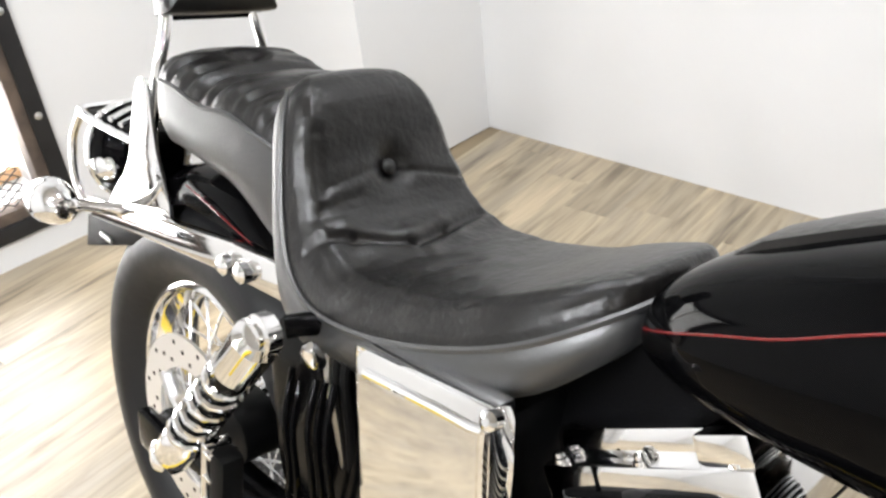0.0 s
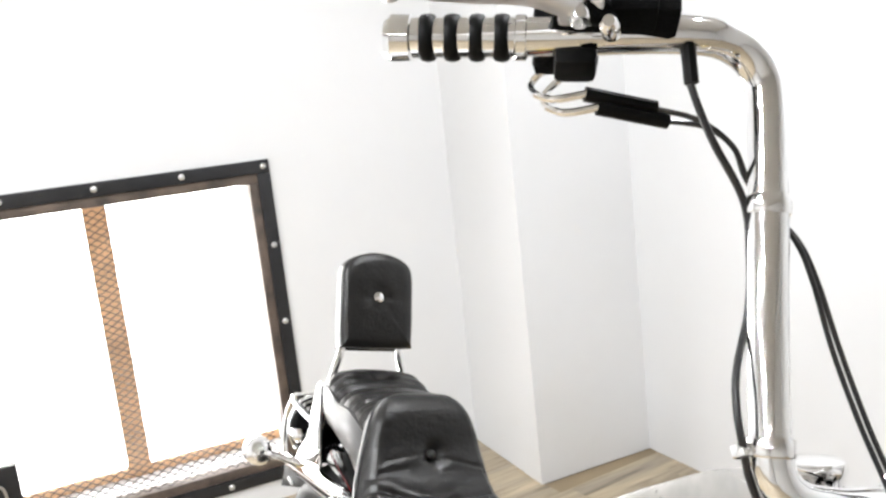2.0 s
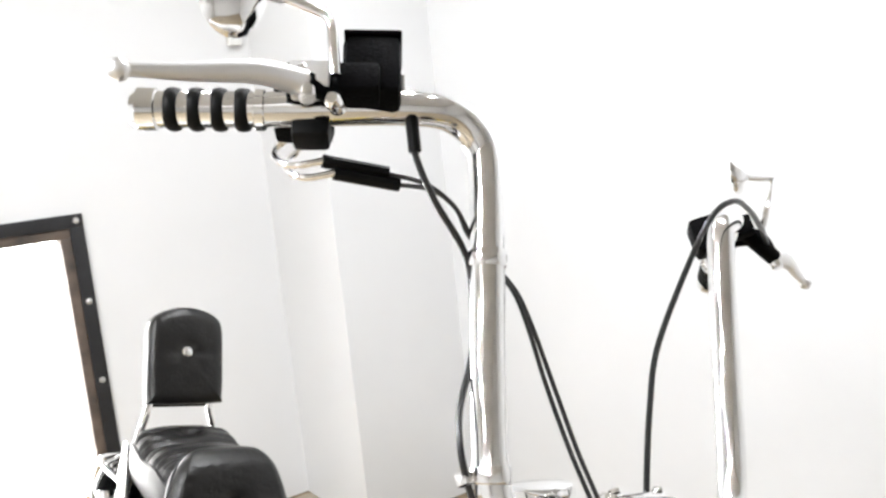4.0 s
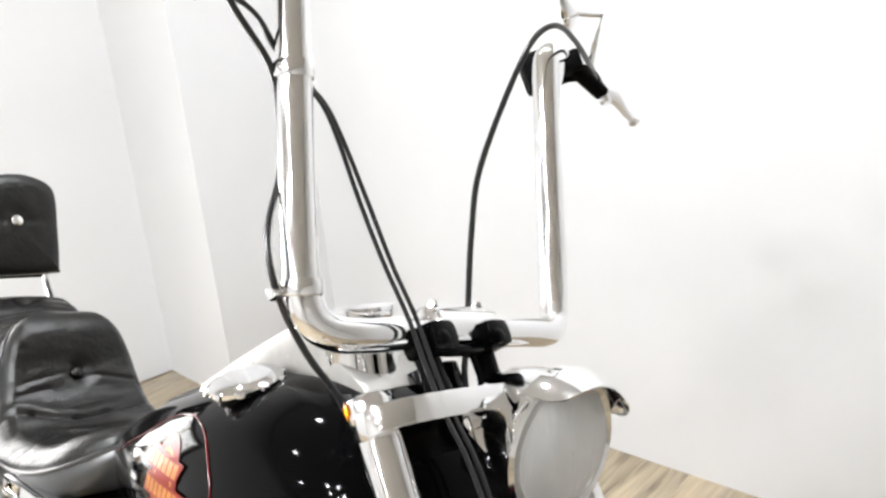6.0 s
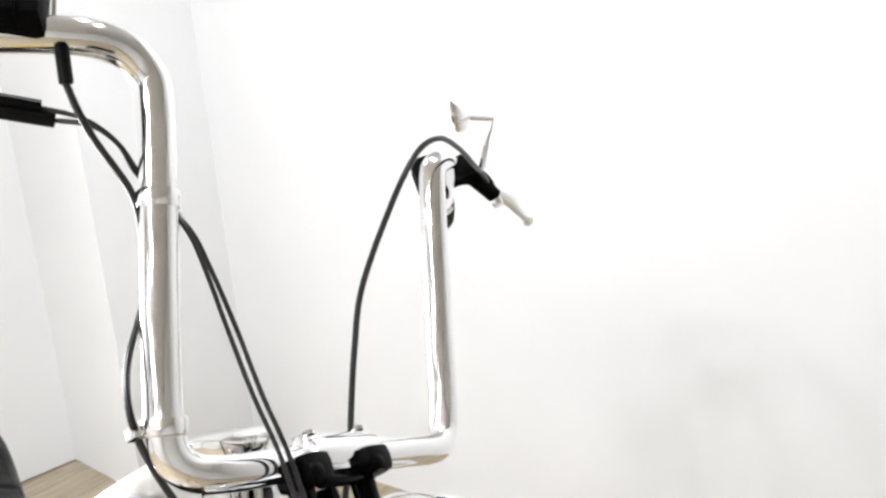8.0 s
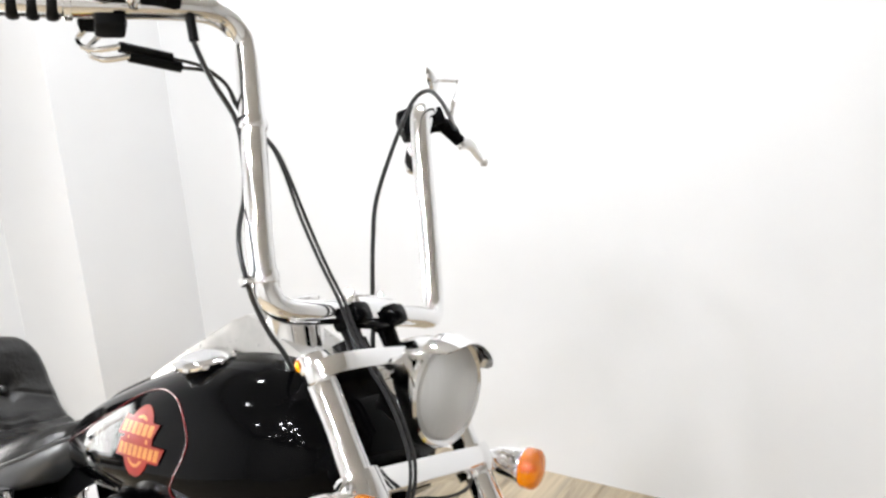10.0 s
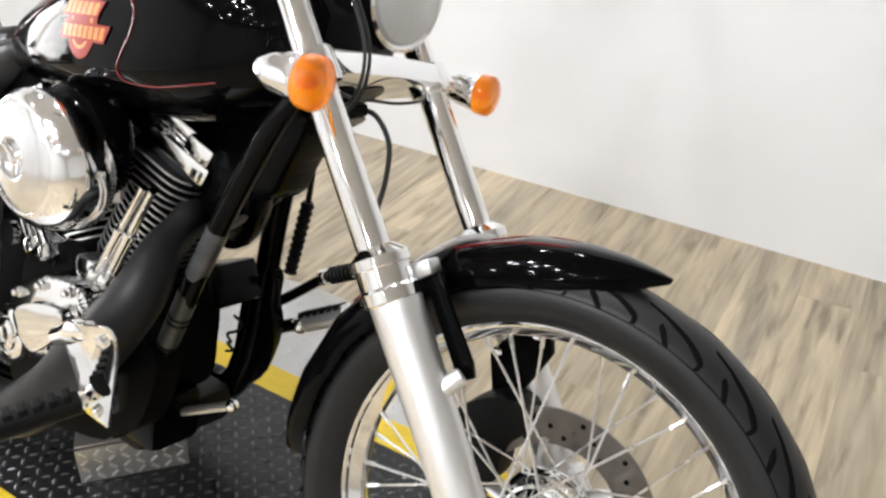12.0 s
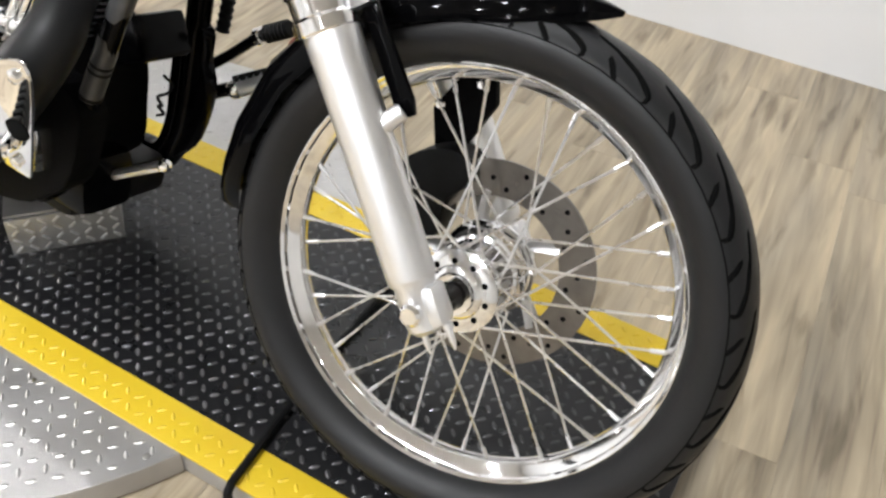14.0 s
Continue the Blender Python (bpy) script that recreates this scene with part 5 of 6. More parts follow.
# creases: line, depth, width
FOLDS = [((-1.421, -0.178, 0.731), (-1.401, -0.115, 0.719), 0.006, 0.0055), ((-1.401, -0.115, 0.719), (-1.374, -0.051, 0.706), 0.009, 0.006), ((-1.374, -0.051, 0.706), (-1.381, 0.004, 0.709), 0.010, 0.0065),
         ((-1.381, 0.004, 0.709), (-1.395, 0.075, 0.716), 0.007, 0.0055), ((-1.374, -0.051, 0.706), (-1.345, -0.062, 0.703), 0.005, 0.006), ((-1.31, -0.081, 0.706), (-1.293, -0.029, 0.708), 0.006, 0.005),
         ((-1.265, -0.175, 0.711), (-1.301, -0.117, 0.706), 0.0025, 0.004), ((-1.449, -0.022, 0.765), (-1.433, 0.085, 0.746), 0.004, 0.0035), ((-1.456, -0.045, 0.766), (-1.446, -0.12, 0.757), 0.0022, 0.004),
         ((-1.429, -0.148, 0.741), (-1.434, -0.082, 0.747), 0.0022, 0.006), ((-1.477, -0.115, 0.81), (-1.444, -0.125, 0.755), 0.003, 0.008), ((-1.20, -0.15, 0.72), (-1.17, -0.10, 0.738), 0.002, 0.004),
         ((-1.15, -0.15, 0.735), (-1.125, -0.105, 0.755), 0.0022, 0.004), ((-1.10, -0.13, 0.76), (-1.08, -0.085, 0.78), 0.0022, 0.0035)]
FOLDS = [(V(*a), V(*b), q, w) for a, b, q, w in FOLDS]
for v in sp1.verts:
    co = v.co.copy()
    n_ = V(0.75, 0, 0.65).normalized() if co.z > 0.735 else V(0.35, 0, 0.93).normalized()
    v.co -= n_ * 0.017 * math.exp(-((co - BTN).length / 0.021) ** 2)
    for a, b, amp, wd in FOLDS:
        lift = V(0.018, 0, 0.002)
        v.co -= n_ * amp * 0.8 * fold(co, a, b, wd, n_)
        v.co += n_ * amp * 0.28 * (fold(co, a + lift, b + lift, 0.013, n_) + fold(co, a - lift, b - lift, 0.013, n_))
    edge = min(1.0, max(0.0, abs(co.y - SY) - 0.06) / 0.07)
    along = co.x * 0.6 - co.z * 0.8
    v.co += n_ * 0.002 * edge * noise.noise(V(along * 55, co.y * 14, 2.0)) + n_ * 0.0008 * edge * noise.noise(V(along * 130, co.y * 25, 5.0))
    v.co += n_ * 0.0012 * noise.noise(V(co.x * 26, co.y * 18, co.z * 26)) + n_ * 0.0005 * noise.noise(V(co.x * 90, co.y * 70, co.z * 90))
dseat = part("driver_seat", sp1, LEATHER, bike, "black leather driver seat with a button and soft creases", angle=70)
part("seat_skirt", sk1, VINYL, dseat, "smooth black vinyl seat skirt", angle=70)
part("seat_welt", tube([p + V(0, 0, 0.001) for p in w1], 0.004, 6), VINYL, dseat, "raised seam piping")
part("seat_button", lathe([(0.010, -0.002), (0.010, 0.002), (0.006, 0.005), (0.001, 0.0055)], (-1.462, SY + 0.008, 0.761), (0.75, 0, 0.5), 14), LEATHER, dseat, "covered button")
sp2, sk2, w2 = seat_loft(PILLION, 0.03, edge=0.1)
bmesh.ops.subdivide_edges(sp2, edges=list(sp2.edges), cuts=1, use_grid_fill=True)
for v in sp2.verts:
    v.co.z -= 0.010 * math.exp(-((v.co.x + 1.70) / 0.012) ** 2) + 0.006 * math.exp(-((v.co.x + 1.61) / 0.01) ** 2)
    edge = min(1.0, abs(v.co.y - SY) / 0.08) ** 2
    v.co.z += edge * 0.0022 * (math.sin(v.co.x * 190) + math.sin(v.co.x * 311 + 1.0))
    v.co.z -= 0.014 * math.exp(-((v.co.x + 1.755) ** 2 + (v.co.y - SY) ** 2) / 0.0005)
    v.co.z += 0.002 * noise.noise(V(v.co.x * 28, v.co.y * 20, 3.3))
pseat = part("passenger_seat", sp2, LEATHER, bike, "black pleated leather passenger seat", angle=70)
part("seat_skirt", sk2, VINYL, pseat, "smooth black vinyl seat skirt", angle=70)
part("seat_welt", tube([p + V(0, 0, 0.001) for p in w2], 0.0035, 6), VINYL, pseat, "raised seam piping")

# ---- backrest ----
BR = Matrix.Translation((-1.85, SY + 0.014, 0.879)) @ Matrix.Rotation(radians(-14), 4, "Y")


def pad_mesh():
    bm = bmesh.new()
    out = [(-0.074, 0.0), (0.074, 0.0), (0.088, 0.012), (0.089, 0.10), (0.086, 0.165), (0.066, 0.19), (0.03, 0.203), (0.0, 0.206), (-0.03, 0.203), (-0.066, 0.19), (-0.086, 0.165), (-0.089, 0.10), (-0.088, 0.012)]
    ol = smooth_outline(out, 4)
    loops = []
    for x, s in ((-0.024, 0.93), (-0.022, 0.985), (-0.012, 1.0), (0.008, 1.0), (0.018, 0.985), (0.025, 0.94), (0.0285, 0.80), (0.031, 0.5), (0.032, 0.2)):
        loops.append([V(x, a * s * 0.97, (0.1 + (b - 0.1) * s) * 1.07) for a, b in ol])
    rings(bm, loops)
    return bm


pb = pad_mesh()
bmesh.ops.subdivide_edges(pb, edges=[e for e in pb.edges if e.calc_length() > 0.02], cuts=2, use_grid_fill=True)
for v in pb.verts:
    if v.co.x > 0.02:
        d = math.hypot(v.co.y, v.co.z - 0.115)
        v.co.x -= 0.012 * math.exp(-(d / 0.02) ** 2) + 0.003 * math.exp(-((v.co.z - 0.115) / 0.006) ** 2) * min(1, abs(v.co.y) / 0.03)
        v.co.x += 0.0012 * noise.noise(V(v.co.y * 40, v.co.z * 40, 1.7))
bpad = part("backrest_pad", pb, LEATHER, bike, "black leather passenger backrest pad", BR, angle=60)
part("concho_button", lathe([(0.0125, 0.0), (0.013, 0.003), (0.010, 0.006), (0.005, 0.008), (0.001, 0.008)], (0.0225, 0, 0.115), (1, 0, 0), 20), CHROME, bpad, "silver concho button", BR)
part("backplate", box((0.006, 0.15, 0.02), (-0.026, 0, 0.004), 0.002), FRAME_BLACK, bpad, "", BR)
for sgn in (-1, 1):
    y = SY + 0.008 + sgn * 0.066
    part("sissy_bar", tube([(-1.892, y, 1.05), (-1.872, y, 0.92), (-1.856, y + sgn * 0.004, 0.87), (-1.852, y + sgn * 0.022, 0.80), (-1.86, y + sgn * 0.034, 0.70), (-1.885, y + sgn * 0.036, 0.63)], 0.0085, 12, 5), CHROME, bike, "chromed sissy bar upright")
    part("sissy_side_plate", prism(smooth_outline([(-1.836, 0.79), (-1.818, 0.70), (-1.785, 0.615), (-1.86, 0.587), (-1.985, 0.562), (-1.955, 0.61), (-1.91, 0.66), (-1.885, 0.74), (-1.865, 0.79)], 4), 0.006, "xz", y + sgn * 0.048, 0.0015), CHROME, bike, "chromed sissy bar side plate")
# luggage rack and tail
rack = part("luggage_rack", tube([(-1.89, SY - 0.10, 0.695), (-1.995, SY - 0.105, 0.697), (-2.075, SY - 0.10, 0.698), (-2.100, SY - 0.07, 0.698), (-2.100, SY + 0.07, 0.698), (-2.075, SY + 0.10, 0.698), (-1.995, SY + 0.105, 0.697), (-1.89, SY + 0.10, 0.695)], 0.007, 10, 5), CHROME, bike, "chromed luggage rack")
for dx in (-1.93, -1.965, -2.0):
    part("rack_bar", tube([(dx, SY - 0.103, 0.712), (dx - 0.015, SY - 0.05, 0.722), (dx - 0.015, SY + 0.05, 0.722), (dx, SY + 0.103, 0.712)], 0.005, 8, 4), CHROME, rack)
part("rack_leg", tube([(-2.095, SY - 0.09, 0.698), (-2.130, SY - 0.095, 0.642), (-2.120, SY - 0.10, 0.582), (-2.075, SY - 0.105, 0.547)], 0.007, 10, 4), CHROME, rack)
part("rack_leg", tube([(-2.095, SY + 0.09, 0.698), (-2.130, SY + 0.095, 0.642), (-2.120, SY + 0.10, 0.582), (-2.075, SY + 0.105, 0.547)], 0.007, 10, 4), CHROME, rack)

# ---- rear end ----
RWX, RWY, RWZ = -1.725, -0.068, 0.303
wheel("rear_wheel", (RWX, RWY, RWZ), Matrix(), 0.2165, 0.332, 0.072, 0.045, 40, 0.05, 0.06)
brake_disc("rear_brake_disc", (RWX, RWY - 0.075, RWZ), 0.146, Matrix(), SATIN)
part("rear_caliper", prism(smooth_outline([(-1.66, 0.40), (-1.60, 0.44), (-1.53, 0.43), (-1.52, 0.38), (-1.58, 0.36), (-1.63, 0.36)], 4), 0.06, "xz", RWY - 0.115, 0.006), MATT_BLACK, bike, "black rear brake caliper")
RF = [(26, 0.085), (40, 0.092), (60, 0.097), (80, 0.098), (100, 0.098), (118, 0.096), (130, 0.088), (136, 0.07)]
rfen = part("rear_fender", fender(RF, 0.372, 0.05, (-1.70, -0.03, 0.328), 16), PAINT, bike, "glossy black rear fender")
part("pinstripe", tube([(-1.585, -0.124, 0.637), (-1.64, -0.131, 0.655), (-1.70, -0.132, 0.668), (-1.75, -0.128, 0.672)], 0.0013, 6, 5), RED, rfen, "thin red pinstripe")
for sgn in (-1, 1):
    y = -0.03 + sgn * 0.112
    st = prism([(-1.47, 0.655), (-1.47, 0.61), (-1.60, 0.60), (-1.80, 0.575), (-2.02, 0.545), (-2.03, 0.575), (-1.80, 0.615), (-1.60, 0.645)], 0.016, "xz", y - 0.008, 0.004)
    sto = part("fender_strut", st, CHROME, bike, "chromed fender strut")
    for bx, bz in ((-1.56, 0.622), (-1.60, 0.618)):
        part("strut_bolt", lathe([(0.012, 0), (0.014, 0.003), (0.013, 0.014), (0.007, 0.019), (0.001, 0.02)], (bx, y + sgn * 0.008, bz), (0, sgn, 0), 14), CHROME, sto)
    # rear turn signal
    c = V(-1.912, y + sgn * 0.103, 0.62)
    sg = part("rear_turn_signal", lathe([(0.001, 0.046), (0.014, 0.044), (0.025, 0.03), (0.031, 0.008), (0.033, -0.008), (0.032, -0.012)], c, (1, 0, 0.05), 26), CHROME, bike, "chromed rear turn signal with clear lens")
    part("lens", lathe([(0.033, -0.010), (0.031, -0.026), (0.02, -0.04), (0.001, -0.045)], c, (1, 0, 0.05), 26), LENSGLASS, sg, "clear plastic lens")
    part("stalk", tube([c + V(0.005, -sgn * 0.02, -0.005), c + V(0.005, -sgn * 0.05, -0.015), c + V(-0.01, -sgn * 0.1, -0.035)], [0.012, 0.008, 0.012], 10, 3), CHROME, sg)
tl = part("tail_light", lathe([(0.05, -0.03), (0.072, -0.01), (0.08, 0.02), (0.078, 0.05), (0.064, 0.08), (0.04, 0.096), (0.001, 0.1)], (-1.985, -0.07, 0.648), (-0.95, 0, -0.12), 32), PAINT, bike, "glossy black tail light housing")
part("tail_trim", ball((-2.005, -0.132, 0.635), 0.05, seg=22, scale=(1.0, 0.36, 0.5)), CHROME, tl, "chromed side shell of the tail light")
part("tail_trim_band", lathe([(0.081, 0.022), (0.0835, 0.026), (0.0835, 0.034), (0.081, 0.038)], (-1.985, -0.07, 0.648), (-0.95, 0, -0.12), 32, cap=False), CHROME, tl, "chrome band")
part("rack_pad", box((0.17, 0.17, 0.022), (-2.0, SY - 0.005, 0.689), 0.008), RUB_BLACK, rack, "black pad under the rack bars")
plate = part("plate_bracket", prism([(-1.86, 0.575), (-2.07, 0.53), (-2.085, 0.468), (-1.865, 0.545)], 0.004, "xz", -0.135, 0.001), MATT_BLACK, bike, "black bracket plate")
part("slot_bar", box((0.04, 0.004, 0.008), (-2.0, -0.137, 0.512), 0.001), SATIN, plate, "white bar of writing, unreadable")

# shock, swingarm and side cover
for sgn in (-1, 1):
    y = -0.24 if sgn < 0 else 0.13
    a, b = V(-1.395, y, 0.636), V(-1.60, y, 0.372)
    d = (b - a).normalized()
    Ls = (b - a).length
    shk = part("rear_shock", lathe([(0.019, 0.0), (0.027, 0.01), (0.027, 0.075), (0.023, 0.08), (0.012, 0.082), (0.001, 0.083)], a, d, 26), CHROME, bike, "chromed rear shock absorber")
    part("lower_cup", lathe([(0.001, Ls - 0.075), (0.022, Ls - 0.07), (0.027, Ls - 0.06), (0.027, Ls - 0.015), (0.018, Ls)], a, d, 26), CHROME, shk, "chromed lower cup")
    part("damper_rod", lathe([(0.015, 0.08), (0.015, Ls - 0.07)], a, d, 18), FRAME_BLACK, shk, "black damper body")
    fm = frame_to(d)
    coil = []
    for k in range(73):
        t = k / 72
        ang = t * 6.5 * math.tau
        coil.append(a + d * (0.078 + t * (Ls - 0.145)) + (fm.to_3x3() @ V(math.cos(ang), math.sin(ang), 0)) * 0.0245)
    part("coil_spring", tube(coil, 0.0052, 8), CHROME, shk, "chromed coil spring")
    part("shock_bolt", lathe([(0.023, -0.012), (0.023, 0.004), (0.016, 0.006), (0.015, 0.010), (0.001, 0.012)], a, (0, sgn, 0), 20), CHROME, shk)
    part("lower_bolt", lathe([(0.016, -0.03), (0.016, 0.02), (0.010, 0.026), (0.001, 0.028)], b, (0, sgn, 0), 16), CHROME, shk)
    part("caution_label", box((0.012, 0.003, 0.05), a + d * 0.05 + V(0.024, sgn * 0.018, 0.01), 0.0005, fm.to_3x3()), YELLOWP, shk, "yellow label strip, unreadable")
    part("swingarm", tube([(-1.18, y * 0.62, 0.33), (-1.35, y * 0.72, 0.335), (-1.55, y * 0.75, 0.34), (-1.74, y * 0.75, 0.32)], [0.032, 0.03, 0.028, 0.026], 12, 4, flat=0.7), FRAME_BLACK, bike, "black swingarm leg")
    part("axle_block", box((0.10, 0.022, 0.06), (-1.72, y * 0.8 - 0.005, 0.31), 0.006), FRAME_BLACK, bike, "black axle adjuster block")
    part("axle_nut", lathe([(0.02, 0), (0.02, 0.012), (0.012, 0.02), (0.001, 0.022)], (-1.70, y * 0.8 + sgn * 0.008, 0.305), (0, sgn, 0), 12), CHROME, bike, "")
    part("shock_mount", tube([(-1.395, y - 0.03 * sgn, 0.636), (-1.385, y * 0.8, 0.638), (-1.37, y * 0.62, 0.635)], [0.013, 0.013, 0.014], 12, 3), FRAME_BLACK, bike, "")
cov = part("side_cover", box((0.182, 0.034, 0.225), (-1.197, -0.180, 0.553), 0.006, Matrix.Rotation(radians(-6), 3, "Y")), CHROME, bike, "flat chromed battery side cover")
part("cover_rib", tube([(-1.278, -0.198, 0.634), (-1.137, -0.198, 0.648), (-1.122, -0.198, 0.633), (-1.108, -0.198, 0.453)], 0.005, 8, 3), CHROME, cov, "raised rib on the cover")
part("cover_stud", lathe([(0.009, 0), (0.009, 0.012), (0.004, 0.016)], (-1.112, -0.196, 0.668), (0.1, -1, 0.3), 12), CHROME, cov)
part("inner_fender_plate", box((0.13, 0.05, 0.30), (-1.36, -0.125, 0.50), 0.015), MATT_BLACK, bike, "black inner fender plate")
part("frame_side_plate", box((0.17, 0.09, 0.17), (-1.05, -0.035, 0.655), 0.02), WRINKLE, bike, "black frame cover under the seat nose")
part("rear_inner_box", box((0.25, 0.24, 0.28), (-1.26, -0.02, 0.50), 0.02), MATT_BLACK, bike, "black battery and oil box")
part("swingarm_cover", prism(smooth_outline([(-1.485, 0.585), (-1.42, 0.615), (-1.35, 0.635), (-1.315, 0.60), (-1.30, 0.47), (-1.33, 0.39), (-1.44, 0.37), (-1.475, 0.44)], 3), 0.03, "xz", -0.168, 0.008), FRAME_BLACK, bike, "black cover ahead of the rear wheel")
part("cover_bolt", lathe([(0.010, 0.0), (0.011, 0.004), (0.010, 0.026), (0.006, 0.032), (0.001, 0.033)], (-1.364, -0.19, 0.60), (0.1, -0.5, 0.85), 14), CHROME, bike, "chromed bolt above the rear hoses")
for k, (hx, hz) in enumerate(((-1.415, 0.57), (-1.40, 0.56), (-1.372, 0.575), (-1.356, 0.58), (-1.34, 0.585))):
    part("brake_hose", tube([(hx, -0.186, hz), (hx + 0.012, -0.204, hz - 0.05), (hx + 0.018, -0.202, hz - 0.11), (hx + 0.004 * k, -0.19, hz - 0.18)], 0.0042, 8, 4), PAINT if k % 2 else FRAME_BLACK, bike, "thin glossy black hose")
for k in range(3):
    part("wiring_hose", tube([(-1.36 + 0.012 * k, -0.15, 0.66), (-1.365 + 0.014 * k, -0.175, 0.60), (-1.35 + 0.01 * k, -0.17, 0.52), (-1.34, -0.15, 0.40)], 0.006, 8, 4), [STEEL, RUB_BLACK, RUB_BLACK][k], bike, "hose beside the battery box")
peg2 = part("passenger_peg", box((0.032, 0.03, 0.125), (-1.452, -0.25, 0.405), 0.008, Matrix.Rotation(radians(4), 3, "Y")), RUB_BLACK, bike, "folded-up black rubber passenger footpeg")
part("peg_rail", box((0.012, 0.034, 0.13), (-1.474, -0.25, 0.407), 0.003, Matrix.Rotation(radians(4), 3, "Y")), CHROME, peg2, "chromed footpeg rail")
for k in range(4):
    part("peg_tooth", box((0.018, 0.036, 0.006), (-1.461 - 0.002 * k, -0.251, 0.462 - 0.033 * k), 0.002), CHROME, peg2)
part("peg_bracket", tube([(-1.36, -0.16, 0.40), (-1.41, -0.2, 0.37), (-1.45, -0.24, 0.345)], 0.011, 10, 3), CHROME, bike, "")

# ---- frame ----
part("backbone_tube", tube([(-0.44, 0, 0.90), (-0.70, 0, 0.82), (-1.05, 0, 0.72), (-1.35, 0, 0.66)], 0.03, 14, 5), FRAME_BLACK, bike, "black frame backbone")
part("steering_head", cyl((-0.41, 0, 0.77), (-0.51, 0, 0.925), 0.036, seg=22), FRAME_BLACK, bike, "black steering head")
part("neck_gusset", prism([(-0.40, 0.80), (-0.48, 0.93), (-0.58, 0.90), (-0.62, 0.80), (-0.52, 0.74), (-0.44, 0.74)], 0.07, "xz", -0.035, 0.01), FRAME_BLACK, bike, "")
for sgn in (-1, 1):
    y = sgn * 0.10
    part("down_tube", tube(([(-0.395, -0.10, 0.835), (-0.415, -0.125, 0.775), (-0.46, -0.13, 0.68), (-0.503, -0.13, 0.59), (-0.543, -0.13, 0.495), (-0.578, -0.13, 0.411), (-0.610, -0.13, 0.32), (-0.65, -0.13, 0.255), (-0.70, -0.13, 0.215), (-0.80, -0.13, 0.185)] if sgn < 0 else [(-0.50, 0.05, 0.82), (-0.56, 0.105, 0.76), (-0.605, 0.115, 0.668), (-0.623, 0.115, 0.574), (-0.637, 0.115, 0.42), (-0.645, 0.115, 0.33), (-0.668, 0.115, 0.235), (-0.73, 0.115, 0.17), (-0.84, 0.12, 0.135)]) + [ (-1.15, y * 1.3, 0.16), (-1.25, y * 1.2, 0.24), (-1.27, y, 0.45), (-1.30, y * 0.9, 0.62)], 0.0155 if sgn < 0 else 0.021, 14, 5), FRAME_BLACK, bike, "black frame down tube")
# grey skins over the black tube paint its highlights and worn finish
part("tube_highlight", tube([(-0.492, -0.13, 0.614), (-0.529, -0.13, 0.532)], 0.0163, 14), TUBE_HIGHLIGHT, bike, "worn finish and painted grey highlight on the down tube")
part("tube_highlight", tube([(-0.541, -0.13, 0.503), (-0.558, -0.13, 0.460), (-0.582, -0.13, 0.402)], [0.0162, 0.0164, 0.0162], 14, 3), TUBE_HIGHLIGHT, bike, "worn finish and painted grey highlight on the down tube")
for z_, x_ in ((0.462, -0.557), (0.452, -0.561), (0.408, -0.579)):
    part("tube_ring", tube([(x_, -0.13, z_), (x_ - 0.0016, -0.13, z_ - 0.004)], 0.0171, 14), RUB_BLACK, bike, "")
part("cross_member", tube([(-0.70, -0.13, 0.20), (-0.73, 0.115, 0.18)], 0.016, 12), FRAME_BLACK, bike, "black frame cross member")
part("cross_member", tube([(-0.513, -0.13, 0.60), (-0.62, 0.115, 0.60)], 0.014, 12), FRAME_BLACK, bike, "black frame cross member")
part("horn_cover", ball((-0.60, -0.005, 0.63), 0.075, seg=24, scale=(0.85, 0.75, 1.35)), PAINT, bike, "black rounded cover between the frame tubes")
part("lower_cover", prism(smooth_outline([(-0.575, 0.395), (-0.572, 0.345), (-0.60, 0.265), (-0.65, 0.225), (-0.72, 0.185), (-0.93, 0.16), (-0.96, 0.33), (-0.80, 0.41), (-0.64, 0.42)], 3), 0.048, "xz", -0.158, 0.003), WRINKLE, bike, "black lower engine cover")
part("frame_gusset", prism(smooth_outline([(-0.607, 0.46), (-0.606, 0.41), (-0.592, 0.356), (-0.619, 0.262), (-0.664, 0.212), (-0.71, 0.18), (-0.80, 0.15), (-0.80, 0.20), (-0.752, 0.222), (-0.708, 0.227), (-0.683, 0.292), (-0.678, 0.36), (-0.66, 0.46)], 3), 0.03, "xz", 0.10, 0.006), FRAME_BLACK, bike, "black frame gusset at the lower bend")
part("motor_mount", prism([(-0.60, 0.70), (-0.63, 0.725), (-0.69, 0.71), (-0.695, 0.64), (-0.68, 0.58), (-0.64, 0.58), (-0.585, 0.65)], 0.07, "xz", -0.02, 0.008), FRAME_BLACK, bike, "black upper engine mount")
part("neck_cover", prism(smooth_outline([(-0.425, 0.78), (-0.43, 0.745), (-0.455, 0.70), (-0.475, 0.655), (-0.515, 0.64), (-0.56, 0.66), (-0.59, 0.74), (-0.56, 0.80), (-0.48, 0.82)], 3), 0.075, "xz", -0.055, 0.012), FRAME_BLACK, bike, "black cover behind the steering neck")
part("regulator", box((0.10, 0.10, 0.07), (-0.63, 0.0, 0.455), 0.01, Matrix.Rotation(radians(-22), 3, "Y")), FRAME_BLACK, bike, "black voltage regulator")
part("ribbed_hose", tube([(-0.578, 0.14, 0.66), (-0.581, 0.14, 0.59)], 0.005, 8), RUB_BLACK, bike, "thin black cable")
rh = []
for k in range(22):
    q = k / 21
    rh.append((0.0125 if k % 2 else 0.0095, 0.135 * q))
